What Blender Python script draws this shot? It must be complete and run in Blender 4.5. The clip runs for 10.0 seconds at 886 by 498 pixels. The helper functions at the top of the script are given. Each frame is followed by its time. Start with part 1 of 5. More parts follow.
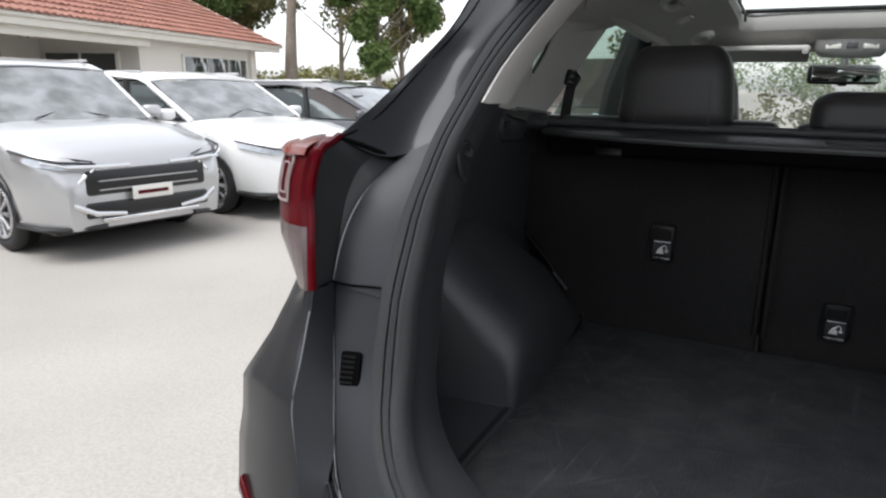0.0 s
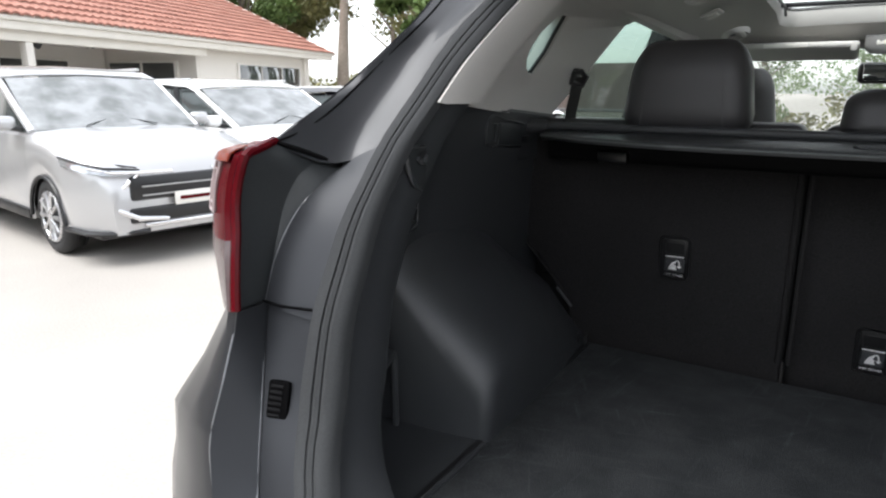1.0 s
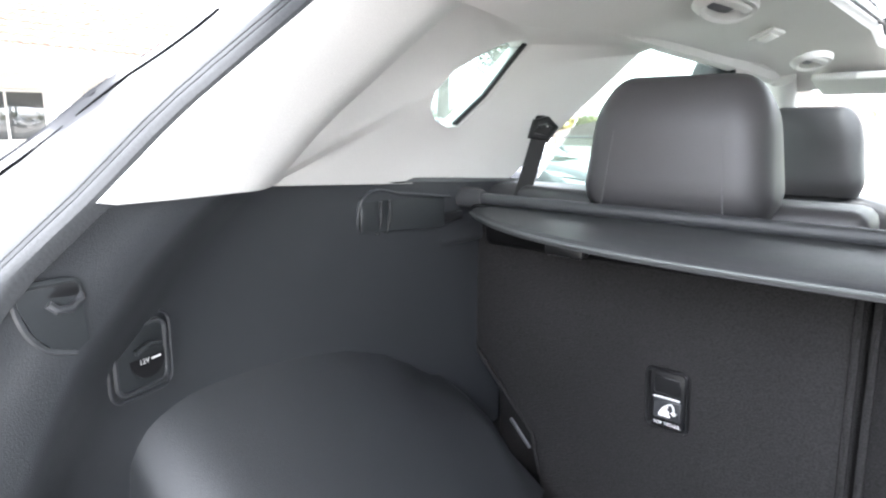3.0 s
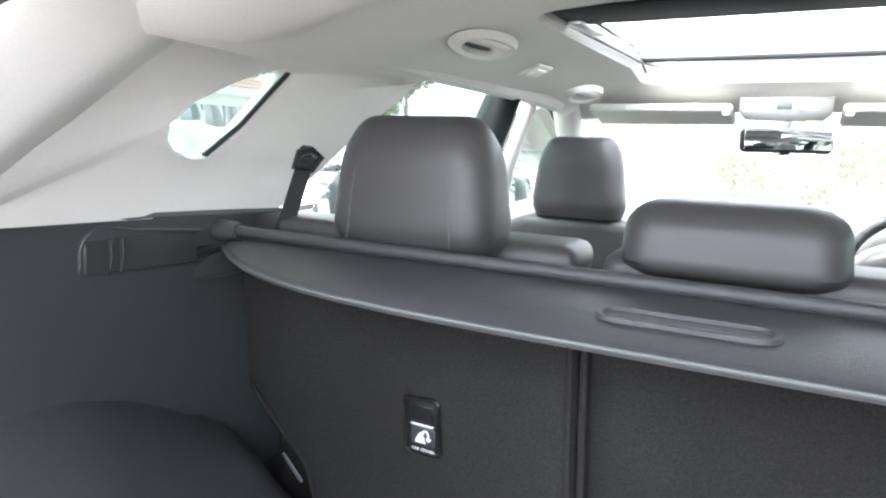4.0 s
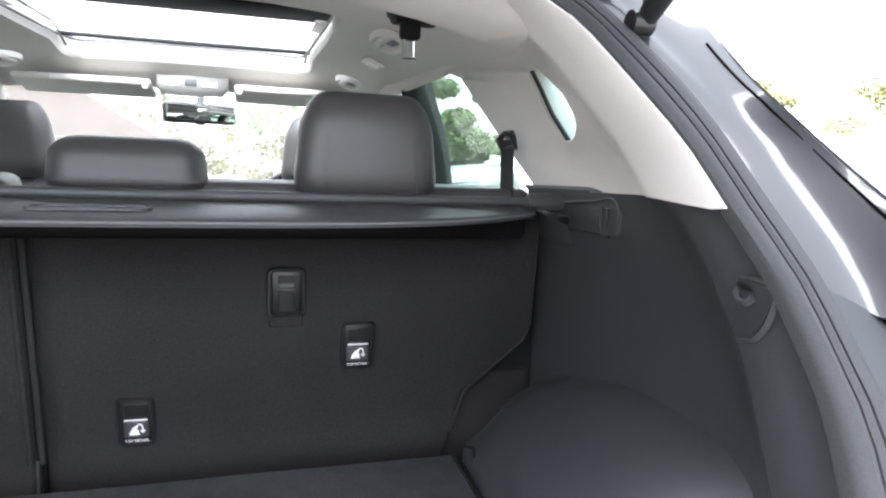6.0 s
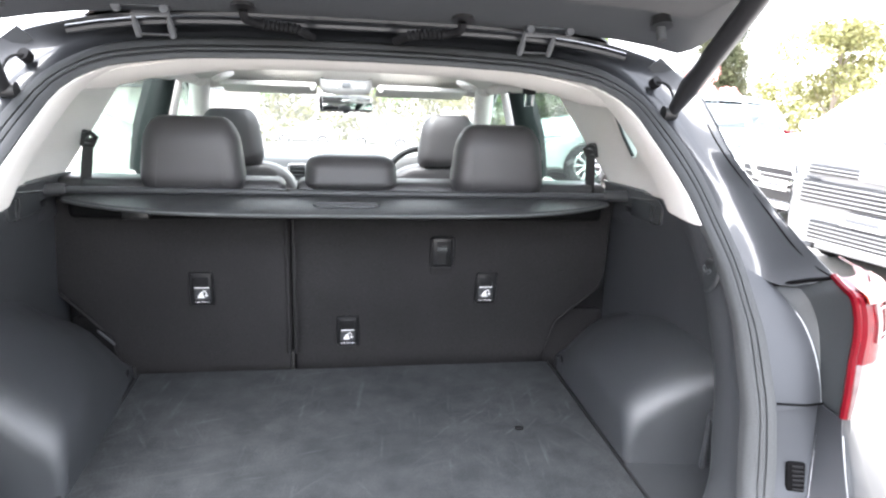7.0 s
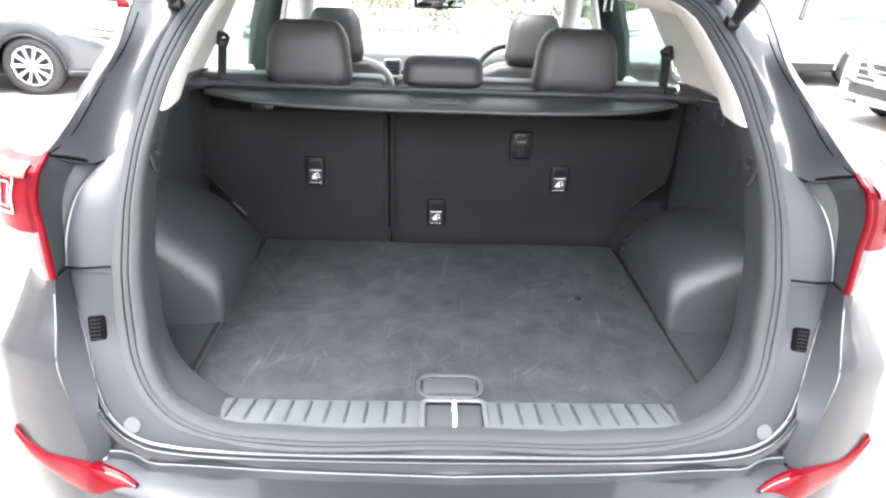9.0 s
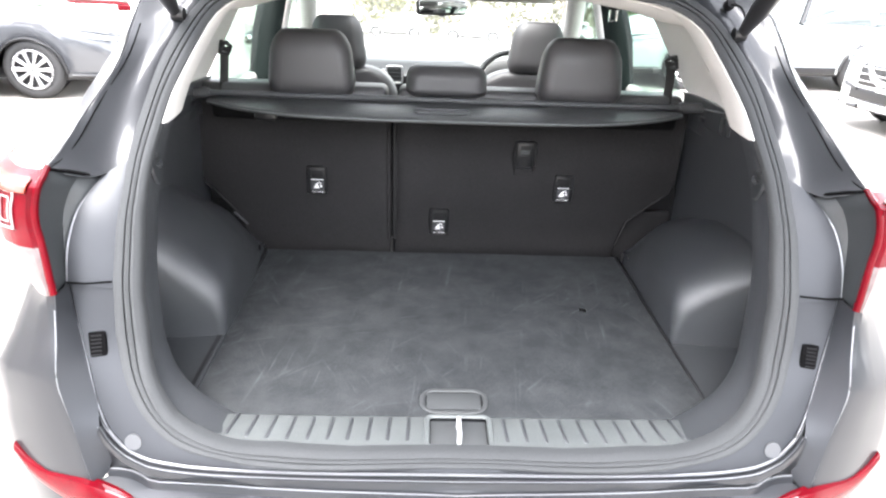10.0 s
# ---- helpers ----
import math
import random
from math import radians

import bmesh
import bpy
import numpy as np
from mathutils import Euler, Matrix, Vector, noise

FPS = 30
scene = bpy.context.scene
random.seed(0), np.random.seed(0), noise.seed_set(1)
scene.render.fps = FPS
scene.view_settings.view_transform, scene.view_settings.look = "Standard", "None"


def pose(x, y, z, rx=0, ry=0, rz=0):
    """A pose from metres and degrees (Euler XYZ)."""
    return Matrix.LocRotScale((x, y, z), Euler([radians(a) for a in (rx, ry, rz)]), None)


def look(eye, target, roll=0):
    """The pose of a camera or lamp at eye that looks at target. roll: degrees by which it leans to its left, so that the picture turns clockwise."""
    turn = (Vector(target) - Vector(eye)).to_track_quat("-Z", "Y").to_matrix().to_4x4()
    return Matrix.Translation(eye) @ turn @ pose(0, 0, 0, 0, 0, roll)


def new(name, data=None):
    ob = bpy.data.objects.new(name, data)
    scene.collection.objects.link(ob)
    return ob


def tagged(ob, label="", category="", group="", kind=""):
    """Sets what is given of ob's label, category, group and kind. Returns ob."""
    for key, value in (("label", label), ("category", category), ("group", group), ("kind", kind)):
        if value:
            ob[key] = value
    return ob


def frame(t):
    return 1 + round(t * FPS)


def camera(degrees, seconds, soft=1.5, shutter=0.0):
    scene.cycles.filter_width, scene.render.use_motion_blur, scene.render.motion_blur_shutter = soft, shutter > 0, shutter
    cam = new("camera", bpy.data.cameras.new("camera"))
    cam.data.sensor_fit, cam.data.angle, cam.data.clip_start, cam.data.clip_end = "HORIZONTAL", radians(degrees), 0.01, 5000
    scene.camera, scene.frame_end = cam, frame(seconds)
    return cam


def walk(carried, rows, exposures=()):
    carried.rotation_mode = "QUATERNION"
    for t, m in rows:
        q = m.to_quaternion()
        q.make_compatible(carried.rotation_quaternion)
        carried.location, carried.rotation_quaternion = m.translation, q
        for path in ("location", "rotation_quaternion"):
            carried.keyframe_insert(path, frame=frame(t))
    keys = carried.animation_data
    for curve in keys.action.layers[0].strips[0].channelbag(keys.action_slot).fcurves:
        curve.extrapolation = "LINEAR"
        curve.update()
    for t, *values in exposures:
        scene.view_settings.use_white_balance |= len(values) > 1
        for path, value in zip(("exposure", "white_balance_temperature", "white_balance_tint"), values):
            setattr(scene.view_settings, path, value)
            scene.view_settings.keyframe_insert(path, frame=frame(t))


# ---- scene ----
cam = camera(68.6, 10.0, 2.25)
PATH = [
    (0, (-0.173, -0.559, 1.278), (-1.059, 1.166, 0.786), 0.8),
    (0.5, (-0.12, -0.499, 1.269), (-1.059, 1.202, 0.795), 0.6),
    (1, (-0.105, -0.404, 1.269), (-1.132, 1.245, 0.793), 0.3),
    (1.5, (-0.121, -0.229, 1.234), (-1.241, 1.361, 0.768), 0.0),
    (2, (-0.121, -0.076, 1.26), (-1.324, 1.453, 0.798), 0.2),
    (2.2, (-0.11, -0.026, 1.265), (-1.365, 1.468, 0.824), -0.1),
    (3.3, (-0.048, 0.181, 1.338), (-1.344, 1.655, 0.953), -0.1),
    (3.5, (-0.031, 0.205, 1.349), (-1.279, 1.717, 0.956), 0.4),
    (4, (0.046, 0.224, 1.348), (-0.894, 1.952, 0.984), 1.1),
    (4.5, (0.133, 0.192, 1.347), (-0.355, 2.102, 1.007), 1.9),
    (5, (0.22, 0.109, 1.328), (0.204, 2.084, 1.012), 2.4),
    (5.5, (0.237, 0.004, 1.289), (0.684, 1.93, 0.989), 2.7),
    (5.7, (0.223, -0.04, 1.285), (0.789, 1.854, 0.979), 2.7),
    (6.8, (-0.014, -0.565, 1.454), (0.44, 1.315, 0.946), 2.7),
    (7, (-0.057, -0.678, 1.488), (0.275, 1.224, 0.964), 2.5),
    (7.5, (-0.106, -0.89, 1.527), (0.033, 1.022, 0.957), 2.3),
    (8, (-0.078, -0.928, 1.5), (0.016, 0.921, 0.744), 2.2),
    (8.5, (-0.071, -0.929, 1.532), (0.011, 0.89, 0.703), 2.2),
    (9, (-0.07, -0.92, 1.546), (0.003, 0.897, 0.713), 2.2),
    (9.5, (-0.071, -0.909, 1.551), (0.003, 0.909, 0.72), 2.3),
    (10, (-0.079, -0.898, 1.561), (-0.006, 0.922, 0.735), 2.3),
]
EXPOSURES = [(0, 1.32, 6350, 10), (0.6, 1.47, 6350, 10), (1, 1.84, 6350, 10), (1.5, 2.55, 6250, 10), (2, 3.72, 6100, 10), (3.3, 4.4, 6150, 12), (4, 4.3, 6150, 12), (5, 3.75, 6150, 12), (5.7, 3.75, 6150, 12), (6.8, 4.03, 6200, 12), (7.5, 4.15, 6250, 12), (8.2, 4.15, 6400, 12), (10, 4.0, 6400, 12)]
walk(cam, [(t, look(eye, target, roll)) for t, eye, target, roll in PATH], EXPOSURES)

# ---- light: bright overcast sky with a weak, wide sun ----
world = bpy.data.worlds.new("overcast_sky")
scene.world = world
world.use_nodes = True
wn, wl = world.node_tree.nodes, world.node_tree.links
sky = wn.new("ShaderNodeTexSky")
sky.sky_type, sky.sun_disc = "NISHITA", False
sky.sun_elevation, sky.sun_rotation = radians(65), radians(210)
sky.dust_density, sky.ozone_density, sky.air_density = 1.6, 0.4, 1.0
grey = wn.new("ShaderNodeHueSaturation")
grey.inputs["Saturation"].default_value = 0.15
wl.new(sky.outputs["Color"], grey.inputs["Color"])
wl.new(grey.outputs["Color"], wn["Background"].inputs["Color"])
wn["Background"].inputs["Strength"].default_value = 0.15
sun = new("sun", bpy.data.lights.new("sun", "SUN"))
sun.data.energy, sun.data.angle, sun.data.color = 0.9, radians(45), (1.0, 0.97, 0.93)
sun.matrix_world = look((-3.5, -6, 15), (0, 0, 0))


# ---- materials ----
def material(name, base, rough=0.5, metal=0.0, grain=0.0, grain_scale=200.0, bump=0.0, mottle=0.0, mottle_scale=3.0, coat=0.0, spec=0.5, coat_ior=1.5, tone2=None, rough_vary=0.0, per_object=0.0, streak=0.0, scuff=0.0, coat_rough=0.06):
    m = bpy.data.materials.new(name)
    m.use_nodes = True
    n, l = m.node_tree.nodes, m.node_tree.links
    b = n["Principled BSDF"]
    b.inputs["Roughness"].default_value = rough
    b.inputs["Metallic"].default_value = metal
    b.inputs["Coat Weight"].default_value = coat
    b.inputs["Coat Roughness"].default_value = coat_rough
    b.inputs["Coat IOR"].default_value = coat_ior
    b.inputs["Specular IOR Level"].default_value = spec
    tc = n.new("ShaderNodeTexCoord")
    rgb = n.new("ShaderNodeRGB")
    rgb.outputs[0].default_value = (*base, 1)
    col = rgb.outputs[0]
    def noise_at(scale, detail=4):
        t = n.new("ShaderNodeTexNoise")
        t.inputs["Scale"].default_value, t.inputs["Detail"].default_value = scale, detail
        l.new(tc.outputs["Object"], t.inputs["Vector"])
        return t.outputs["Fac"]
    def blend(col, fac, amount, tone):
        ramp = n.new("ShaderNodeMapRange")
        ramp.inputs["From Min"].default_value, ramp.inputs["From Max"].default_value = 0.35, 0.68
        ramp.inputs["To Max"].default_value = amount
        l.new(fac, ramp.inputs["Value"])
        mix = n.new("ShaderNodeMix")
        mix.data_type = "RGBA"
        l.new(ramp.outputs[0], mix.inputs["Factor"])
        l.new(col, mix.inputs["A"])
        mix.inputs["B"].default_value = (*tone, 1)
        return mix.outputs["Result"]
    if mottle:
        col = blend(col, noise_at(mottle_scale, 6), mottle, tone2 or tuple(c * 1.7 for c in base))
    if streak:
        turn = n.new("ShaderNodeMapping")
        turn.inputs["Rotation"].default_value, turn.inputs["Scale"].default_value = (0, 0, 0.5), (3.0, 9.0, 1.0)
        l.new(tc.outputs["Object"], turn.inputs["Vector"])
        t = n.new("ShaderNodeTexNoise")
        t.inputs["Scale"].default_value, t.inputs["Detail"].default_value, t.inputs["Distortion"].default_value = 2.2, 5, 1.2
        l.new(turn.outputs[0], t.inputs["Vector"])
        col = blend(col, t.outputs["Fac"], streak, tuple(c * 1.9 for c in base))
    if scuff:
        # short straight rub marks in three directions, only where the pile is worn
        for angle, long, fine, seed in ((0.25, 8.0, 120.0, 1.3), (-1.1, 9.0, 150.0, 5.1), (1.45, 7.0, 110.0, 8.7), (0.8, 10.0, 90.0, 3.9)):
            turn = n.new("ShaderNodeMapping")
            turn.vector_type = "TEXTURE"
            turn.inputs["Rotation"].default_value, turn.inputs["Scale"].default_value = (0, 0, angle), (1 / long, 1 / fine, 1.0)
            l.new(tc.outputs["Object"], turn.inputs["Vector"])
            t = n.new("ShaderNodeTexNoise")
            t.noise_dimensions = "4D"
            t.inputs["W"].default_value, t.inputs["Scale"].default_value, t.inputs["Detail"].default_value, t.inputs["Distortion"].default_value = seed, 1.0, 2.0, 0.35
            l.new(turn.outputs[0], t.inputs["Vector"])
            line, patch = n.new("ShaderNodeMapRange"), n.new("ShaderNodeMapRange")
            line.inputs["From Min"].default_value, line.inputs["From Max"].default_value = 0.60, 0.72
            l.new(t.outputs["Fac"], line.inputs["Value"])
            patch.inputs["From Min"].default_value, patch.inputs["From Max"].default_value = 0.45, 0.65
            patch.inputs["To Max"].default_value = scuff
            l.new(noise_at(3.2 + seed * 0.3, 3), patch.inputs["Value"])
            both = n.new("ShaderNodeMath")
            both.operation = "MULTIPLY"
            l.new(line.outputs[0], both.inputs[0])
            l.new(patch.outputs[0], both.inputs[1])
            mix = n.new("ShaderNodeMix")
            mix.data_type = "RGBA"
            l.new(both.outputs[0], mix.inputs["Factor"])
            l.new(col, mix.inputs["A"])
            mix.inputs["B"].default_value = (*(c * 4 for c in base), 1)
            col = mix.outputs["Result"]
    if grain:
        g = noise_at(grain_scale, 3)
        col = blend(col, g, grain, tuple(c * 0.45 for c in base))
    if per_object:
        info = n.new("ShaderNodeObjectInfo")
        col = blend(col, info.outputs["Random"], per_object, tuple(c * 0.6 for c in base))
    l.new(col, b.inputs["Base Color"])
    if bump:
        bp = n.new("ShaderNodeBump")
        bp.inputs["Strength"].default_value, bp.inputs["Distance"].default_value = bump, 0.003
        l.new(noise_at(grain_scale, 3), bp.inputs["Height"])
        l.new(bp.outputs[0], b.inputs["Normal"])
    if rough_vary:
        rv = n.new("ShaderNodeMapRange")
        rv.inputs["To Min"].default_value, rv.inputs["To Max"].default_value = max(0, rough - rough_vary), rough + rough_vary
        l.new(noise_at(6, 5), rv.inputs["Value"])
        l.new(rv.outputs[0], b.inputs["Roughness"])
    return m


def glass_material(name, tint, rough=0.0, haze=0.0):
    m = bpy.data.materials.new(name)
    m.use_nodes = True
    n, l = m.node_tree.nodes, m.node_tree.links
    n.remove(n["Principled BSDF"])
    clear, gloss, mix, face, power, scale = (n.new("ShaderNode" + k) for k in ("BsdfTransparent", "BsdfGlossy", "MixShader", "LayerWeight", "Math", "Math"))
    clear.inputs["Color"].default_value = (*tint, 1)
    gloss.inputs["Roughness"].default_value = rough
    power.operation, scale.operation = "POWER", "MULTIPLY_ADD"
    power.inputs[1].default_value = 4.0
    scale.inputs[1].default_value, scale.inputs[2].default_value = 0.35, 0.02
    l.new(face.outputs["Facing"], power.inputs[0])
    l.new(power.outputs[0], scale.inputs[0])
    l.new(scale.outputs[0], mix.inputs[0])
    l.new(clear.outputs[0], mix.inputs[1])
    l.new(gloss.outputs[0], mix.inputs[2])
    # pale translucent film stands for a haze of glare over the glass
    film, hazed = n.new("ShaderNodeBsdfTranslucent"), n.new("ShaderNodeMixShader")
    film.inputs["Color"].default_value = (0.8, 0.8, 0.8, 1)
    hazed.inputs[0].default_value = haze
    l.new(mix.outputs[0], hazed.inputs[1])
    l.new(film.outputs[0], hazed.inputs[2])
    l.new(hazed.outputs[0], n["Material Output"].inputs["Surface"])
    return m


M = {
    "paint": material("dark_grey_metallic_paint", (0.0265, 0.028, 0.0315), 0.40, 0.42, grain=0.12, grain_scale=900, coat=0.45, coat_ior=1.46, spec=0.25, rough_vary=0.03, coat_rough=0.07),
    "jamb": material("satin_grey_jamb_paint", (0.030, 0.032, 0.0365), 0.50, 0.42, grain=0.12, grain_scale=900, coat=0.16, coat_ior=1.46, spec=0.25, rough_vary=0.04, coat_rough=0.28),
    # paler paint that draws the bright reflection along the body edges
    "edge": material("highlight_edge_paint", (0.17, 0.174, 0.185), 0.3, 0.5, coat=0.8, rough_vary=0.05),
    "lamp_black": material("black_lamp_housing", (0.026, 0.029, 0.031), 0.45, grain=0.2, grain_scale=300, rough_vary=0.06),
    "red": material("red_lens", (0.080, 0.0008, 0.0040), 0.26, coat=0.05, spec=0.12, mottle=0.45, mottle_scale=30, tone2=(0.045, 0.0006, 0.003)),
    "clear_lens": material("clear_lens", (0.105, 0.078, 0.078), 0.25, 0.0, coat=0.15, grain=0.4, grain_scale=60),
    "light_ring": material("pale_light_ring", (0.30, 0.24, 0.24), 0.3, coat=0.3),
    "orange": material("amber_lens", (0.13, 0.013, 0.003), 0.25, coat=0.08, mottle=0.3, mottle_scale=40),
    "rubber": material("black_rubber_seal", (0.036, 0.038, 0.040), 0.75, grain=0.3, grain_scale=400, bump=0.1, spec=0.3),
    "plastic": material("dark_grained_plastic", (0.038, 0.0405, 0.0445), 0.42, spec=0.75, grain=0.35, grain_scale=900, bump=0.25, mottle=0.15, mottle_scale=5, rough_vary=0.06),
    "sill": material("scuffed_grey_plastic", (0.088, 0.096, 0.096), 0.5, grain=0.3, grain_scale=700, bump=0.3, mottle=0.5, mottle_scale=14, tone2=(0.122, 0.131, 0.130)),
    "carpet": material("worn_charcoal_carpet", (0.035, 0.0375, 0.040), 0.95, grain=0.5, grain_scale=420, bump=0.8, mottle=0.5, mottle_scale=17, tone2=(0.079, 0.083, 0.086), spec=0.1, streak=0.12, scuff=0.28),
    "felt": material("charcoal_felt", (0.0265, 0.0258, 0.0266), 0.97, grain=0.6, grain_scale=380, bump=0.6, mottle=0.4, mottle_scale=3, spec=0.08),
    "leather": material("dark_grey_leather", (0.047, 0.0455, 0.0475), 0.46, grain=0.15, grain_scale=600, bump=0.08, rough_vary=0.06, mottle=0.15, mottle_scale=4),
    "cover": material("black_vinyl_cover", (0.046, 0.048, 0.051), 0.42, grain=0.3, grain_scale=600, bump=0.35, rough_vary=0.08),
    "headliner": material("pale_grey_headliner_cloth", (0.60, 0.585, 0.56), 0.95, grain=0.12, grain_scale=500, bump=0.13, mottle=0.1, mottle_scale=2, tone2=(0.5, 0.48, 0.45), spec=0.1),
    "pillar": material("pale_grey_plastic_trim", (0.60, 0.585, 0.56), 0.6, grain=0.12, grain_scale=700, bump=0.13, mottle=0.08, mottle_scale=2, tone2=(0.5, 0.48, 0.45)),
    "chrome": material("chrome", (0.75, 0.75, 0.76), 0.12, 1.0, rough_vary=0.05),
    "white_print": material("white_print", (0.8, 0.8, 0.8), 0.6),
    "grey_cap": material("grey_plastic_cap", (0.075, 0.078, 0.084), 0.5),
    "screw_grey": material("pale_grey_plastic_plug", (0.055, 0.057, 0.062), 0.5, rough_vary=0.05),
    "handle_grey": material("worn_grey_handle_plastic", (0.052, 0.055, 0.057), 0.55, grain=0.3, grain_scale=500, bump=0.2),
    "zinc": material("bright_zinc_plate", (0.62, 0.62, 0.62), 0.4, 0.25, rough_vary=0.1),
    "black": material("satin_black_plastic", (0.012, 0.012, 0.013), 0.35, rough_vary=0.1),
    "stop_black": material("matt_black_rubber", (0.0065, 0.0065, 0.0072), 0.65, spec=0.10, grain=0.3, grain_scale=300),
    # black for panel gaps and for the painted shade of the stop's recess
    "gap": material("deep_black_gap_and_shade", (0.003, 0.003, 0.0033), 0.9, spec=0.03),
    "screen": material("dark_screen", (0.02, 0.025, 0.03), 0.08),
    "silver_plastic": material("silver_plastic", (0.45, 0.45, 0.45), 0.35, 0.6, rough_vary=0.08),
    "console_grey": material("mid_pale_console_plastic", (0.27, 0.266, 0.26), 0.55, grain=0.1, grain_scale=700, rough_vary=0.05),
    "pillar_dark": material("mid_grey_plastic_trim", (0.085, 0.0845, 0.085), 0.6, grain=0.2, grain_scale=700, bump=0.3, rough_vary=0.05),
    "gate_trim": material("grey_tailgate_trim", (0.050, 0.050, 0.052), 0.6, grain=0.2, grain_scale=700, bump=0.3, rough_vary=0.05),
    "mirror": material("mirror", (0.75, 0.78, 0.78), 0.01, 1.0),
    "pillar_black": material("black_pillar_cladding", (0.006, 0.009, 0.0088), 0.65, spec=0.12, grain=0.2, grain_scale=400),
    "webbing": material("black_seat_belt_webbing", (0.015, 0.0145, 0.0145), 0.7, grain=0.4, grain_scale=800, bump=0.4),
    "glass": glass_material("hazed_clear_glass", (0.88, 0.9, 0.88), 0.0, 0.025),
    "tinted": glass_material("green_tinted_glass", (0.52, 0.60, 0.56), 0.0, 0.012),
    "dark_glass": glass_material("tinted_quarter_glass", (0.45, 0.52, 0.50), 0.0, 0.03),
    "asphalt": material("pale_weathered_asphalt", (0.335, 0.315, 0.290), 0.92, grain=0.25, grain_scale=70, bump=0.3, mottle=0.6, mottle_scale=0.5, tone2=(0.45, 0.425, 0.392), spec=0.2),
    "tyre": material("tyre_rubber", (0.025, 0.025, 0.026), 0.75, grain=0.4, grain_scale=120, bump=0.3),
    "alloy": material("silver_alloy", (0.6, 0.6, 0.61), 0.28, 0.85, rough_vary=0.08),
    "car_glass": material("car_window_glass", (0.16, 0.18, 0.18), 0.03, 0.55, coat=1.0, spec=1.0, mottle=0.3, mottle_scale=2.5),
    # dark mottling paints tree reflections into the windscreen's colour
    "screen_glass": material("windscreen_glass_with_reflections", (0.42, 0.43, 0.43), 0.02, 0.8, coat=0.5, mottle=0.75, mottle_scale=4.5, tone2=(0.10, 0.112, 0.10)),
    "headlamp": material("headlamp_lens", (0.38, 0.40, 0.42), 0.08, 0.6, coat=1.0, grain=0.5, grain_scale=22),
    "render": material("off_white_render_wall", (0.74, 0.71, 0.66), 0.9, grain=0.1, grain_scale=80, bump=0.2, mottle=0.15, mottle_scale=1.2, tone2=(0.62, 0.58, 0.52)),
    "tile": material("terracotta_roof_tile", (0.33, 0.14, 0.10), 0.8, grain=0.4, grain_scale=30, mottle=0.5, mottle_scale=2.0, tone2=(0.46, 0.27, 0.21), per_object=0.5),
    "gutter": material("cream_painted_metal", (0.72, 0.69, 0.63), 0.5, mottle=0.1, mottle_scale=3),
    "window_dark": material("house_window_glass", (0.05, 0.055, 0.055), 0.05, coat=1.0),
    "frame_white": material("white_window_frame", (0.7, 0.68, 0.64), 0.5, mottle=0.1),
    "bark": material("grey_brown_bark", (0.22, 0.185, 0.15), 0.95, grain=0.6, grain_scale=18, bump=0.9, mottle=0.4, mottle_scale=3),
    "leaf": material("green_leaves", (0.07, 0.125, 0.026), 0.6, mottle=0.6, mottle_scale=1.1, tone2=(0.14, 0.19, 0.05)),
    "leaf_dark": material("dark_green_leaves", (0.05, 0.085, 0.03), 0.65, mottle=0.5, mottle_scale=1.5, tone2=(0.09, 0.12, 0.04)),
    "leaf_conifer": material("dull_conifer_foliage", (0.030, 0.038, 0.012), 0.7, mottle=0.7, mottle_scale=1.4, tone2=(0.062, 0.058, 0.020)),
    "leaf_pink": material("pink_blossom", (0.6, 0.3, 0.28), 0.7, mottle=0.5, mottle_scale=3, tone2=(0.7, 0.45, 0.42)),
    "leaf_olive": material("olive_leaves", (0.115, 0.12, 0.036), 0.65, mottle=0.7, mottle_scale=1.2, tone2=(0.24, 0.215, 0.085)),
    "brown_roof": material("brown_roof", (0.042, 0.030, 0.024), 0.9, grain=0.3, grain_scale=9, mottle=0.3, mottle_scale=1),
}


def car_paint(name, base, metal=0.3, rough=0.3):
    return material(name, base, rough, metal, grain=0.06, grain_scale=700, coat=1.0, rough_vary=0.04)


# ---- mesh helpers ----
def part(name, bm, mat, parent=None, label="", smooth=True):
    """Link a bmesh as one mesh object, under a thing or a part."""
    bmesh.ops.recalc_face_normals(bm, faces=bm.faces)
    me = bpy.data.meshes.new(name)
    bm.to_mesh(me)
    bm.free()
    me.materials.append(M[mat] if isinstance(mat, str) else mat)
    if smooth:
        me.shade_smooth()
        me.set_sharp_from_angle(angle=radians(38))
    ob = new(name, me)
    ob.parent = parent
    if label:
        tagged(ob, label)
    return ob


def thing(name, label, category, at=(0, 0, 0), group="", kind="", turn=0.0):
    ob = new(name)
    ob.matrix_world = pose(*at, 0, 0, turn)
    ob.empty_display_size = 0.1
    return tagged(ob, label, category, group, kind)


def grid(sections, closed=False, thick=0.0, into=None):
    """A skin through rows of points of one length."""
    bm = into or bmesh.new()
    rows = [[bm.verts.new(p) for p in s] for s in sections]
    n = len(rows[0])
    faces = []
    for a, b in zip(rows, rows[1:]):
        for i in range(n if closed else n - 1):
            j = (i + 1) % n
            q = [a[i], a[j], b[j], b[i]]
            if len({tuple(round(c, 5) for c in v.co) for v in q}) == 4:
                faces.append(bm.faces.new(q))
            else:
                u = []
                for v in q:
                    if all((v.co - w.co).length > 1e-5 for w in u):
                        u.append(v)
                if len(u) == 3:
                    faces.append(bm.faces.new(u))
    if thick:
        bmesh.ops.recalc_face_normals(bm, faces=faces)
        bmesh.ops.solidify(bm, geom=faces, thickness=thick)
    return bm


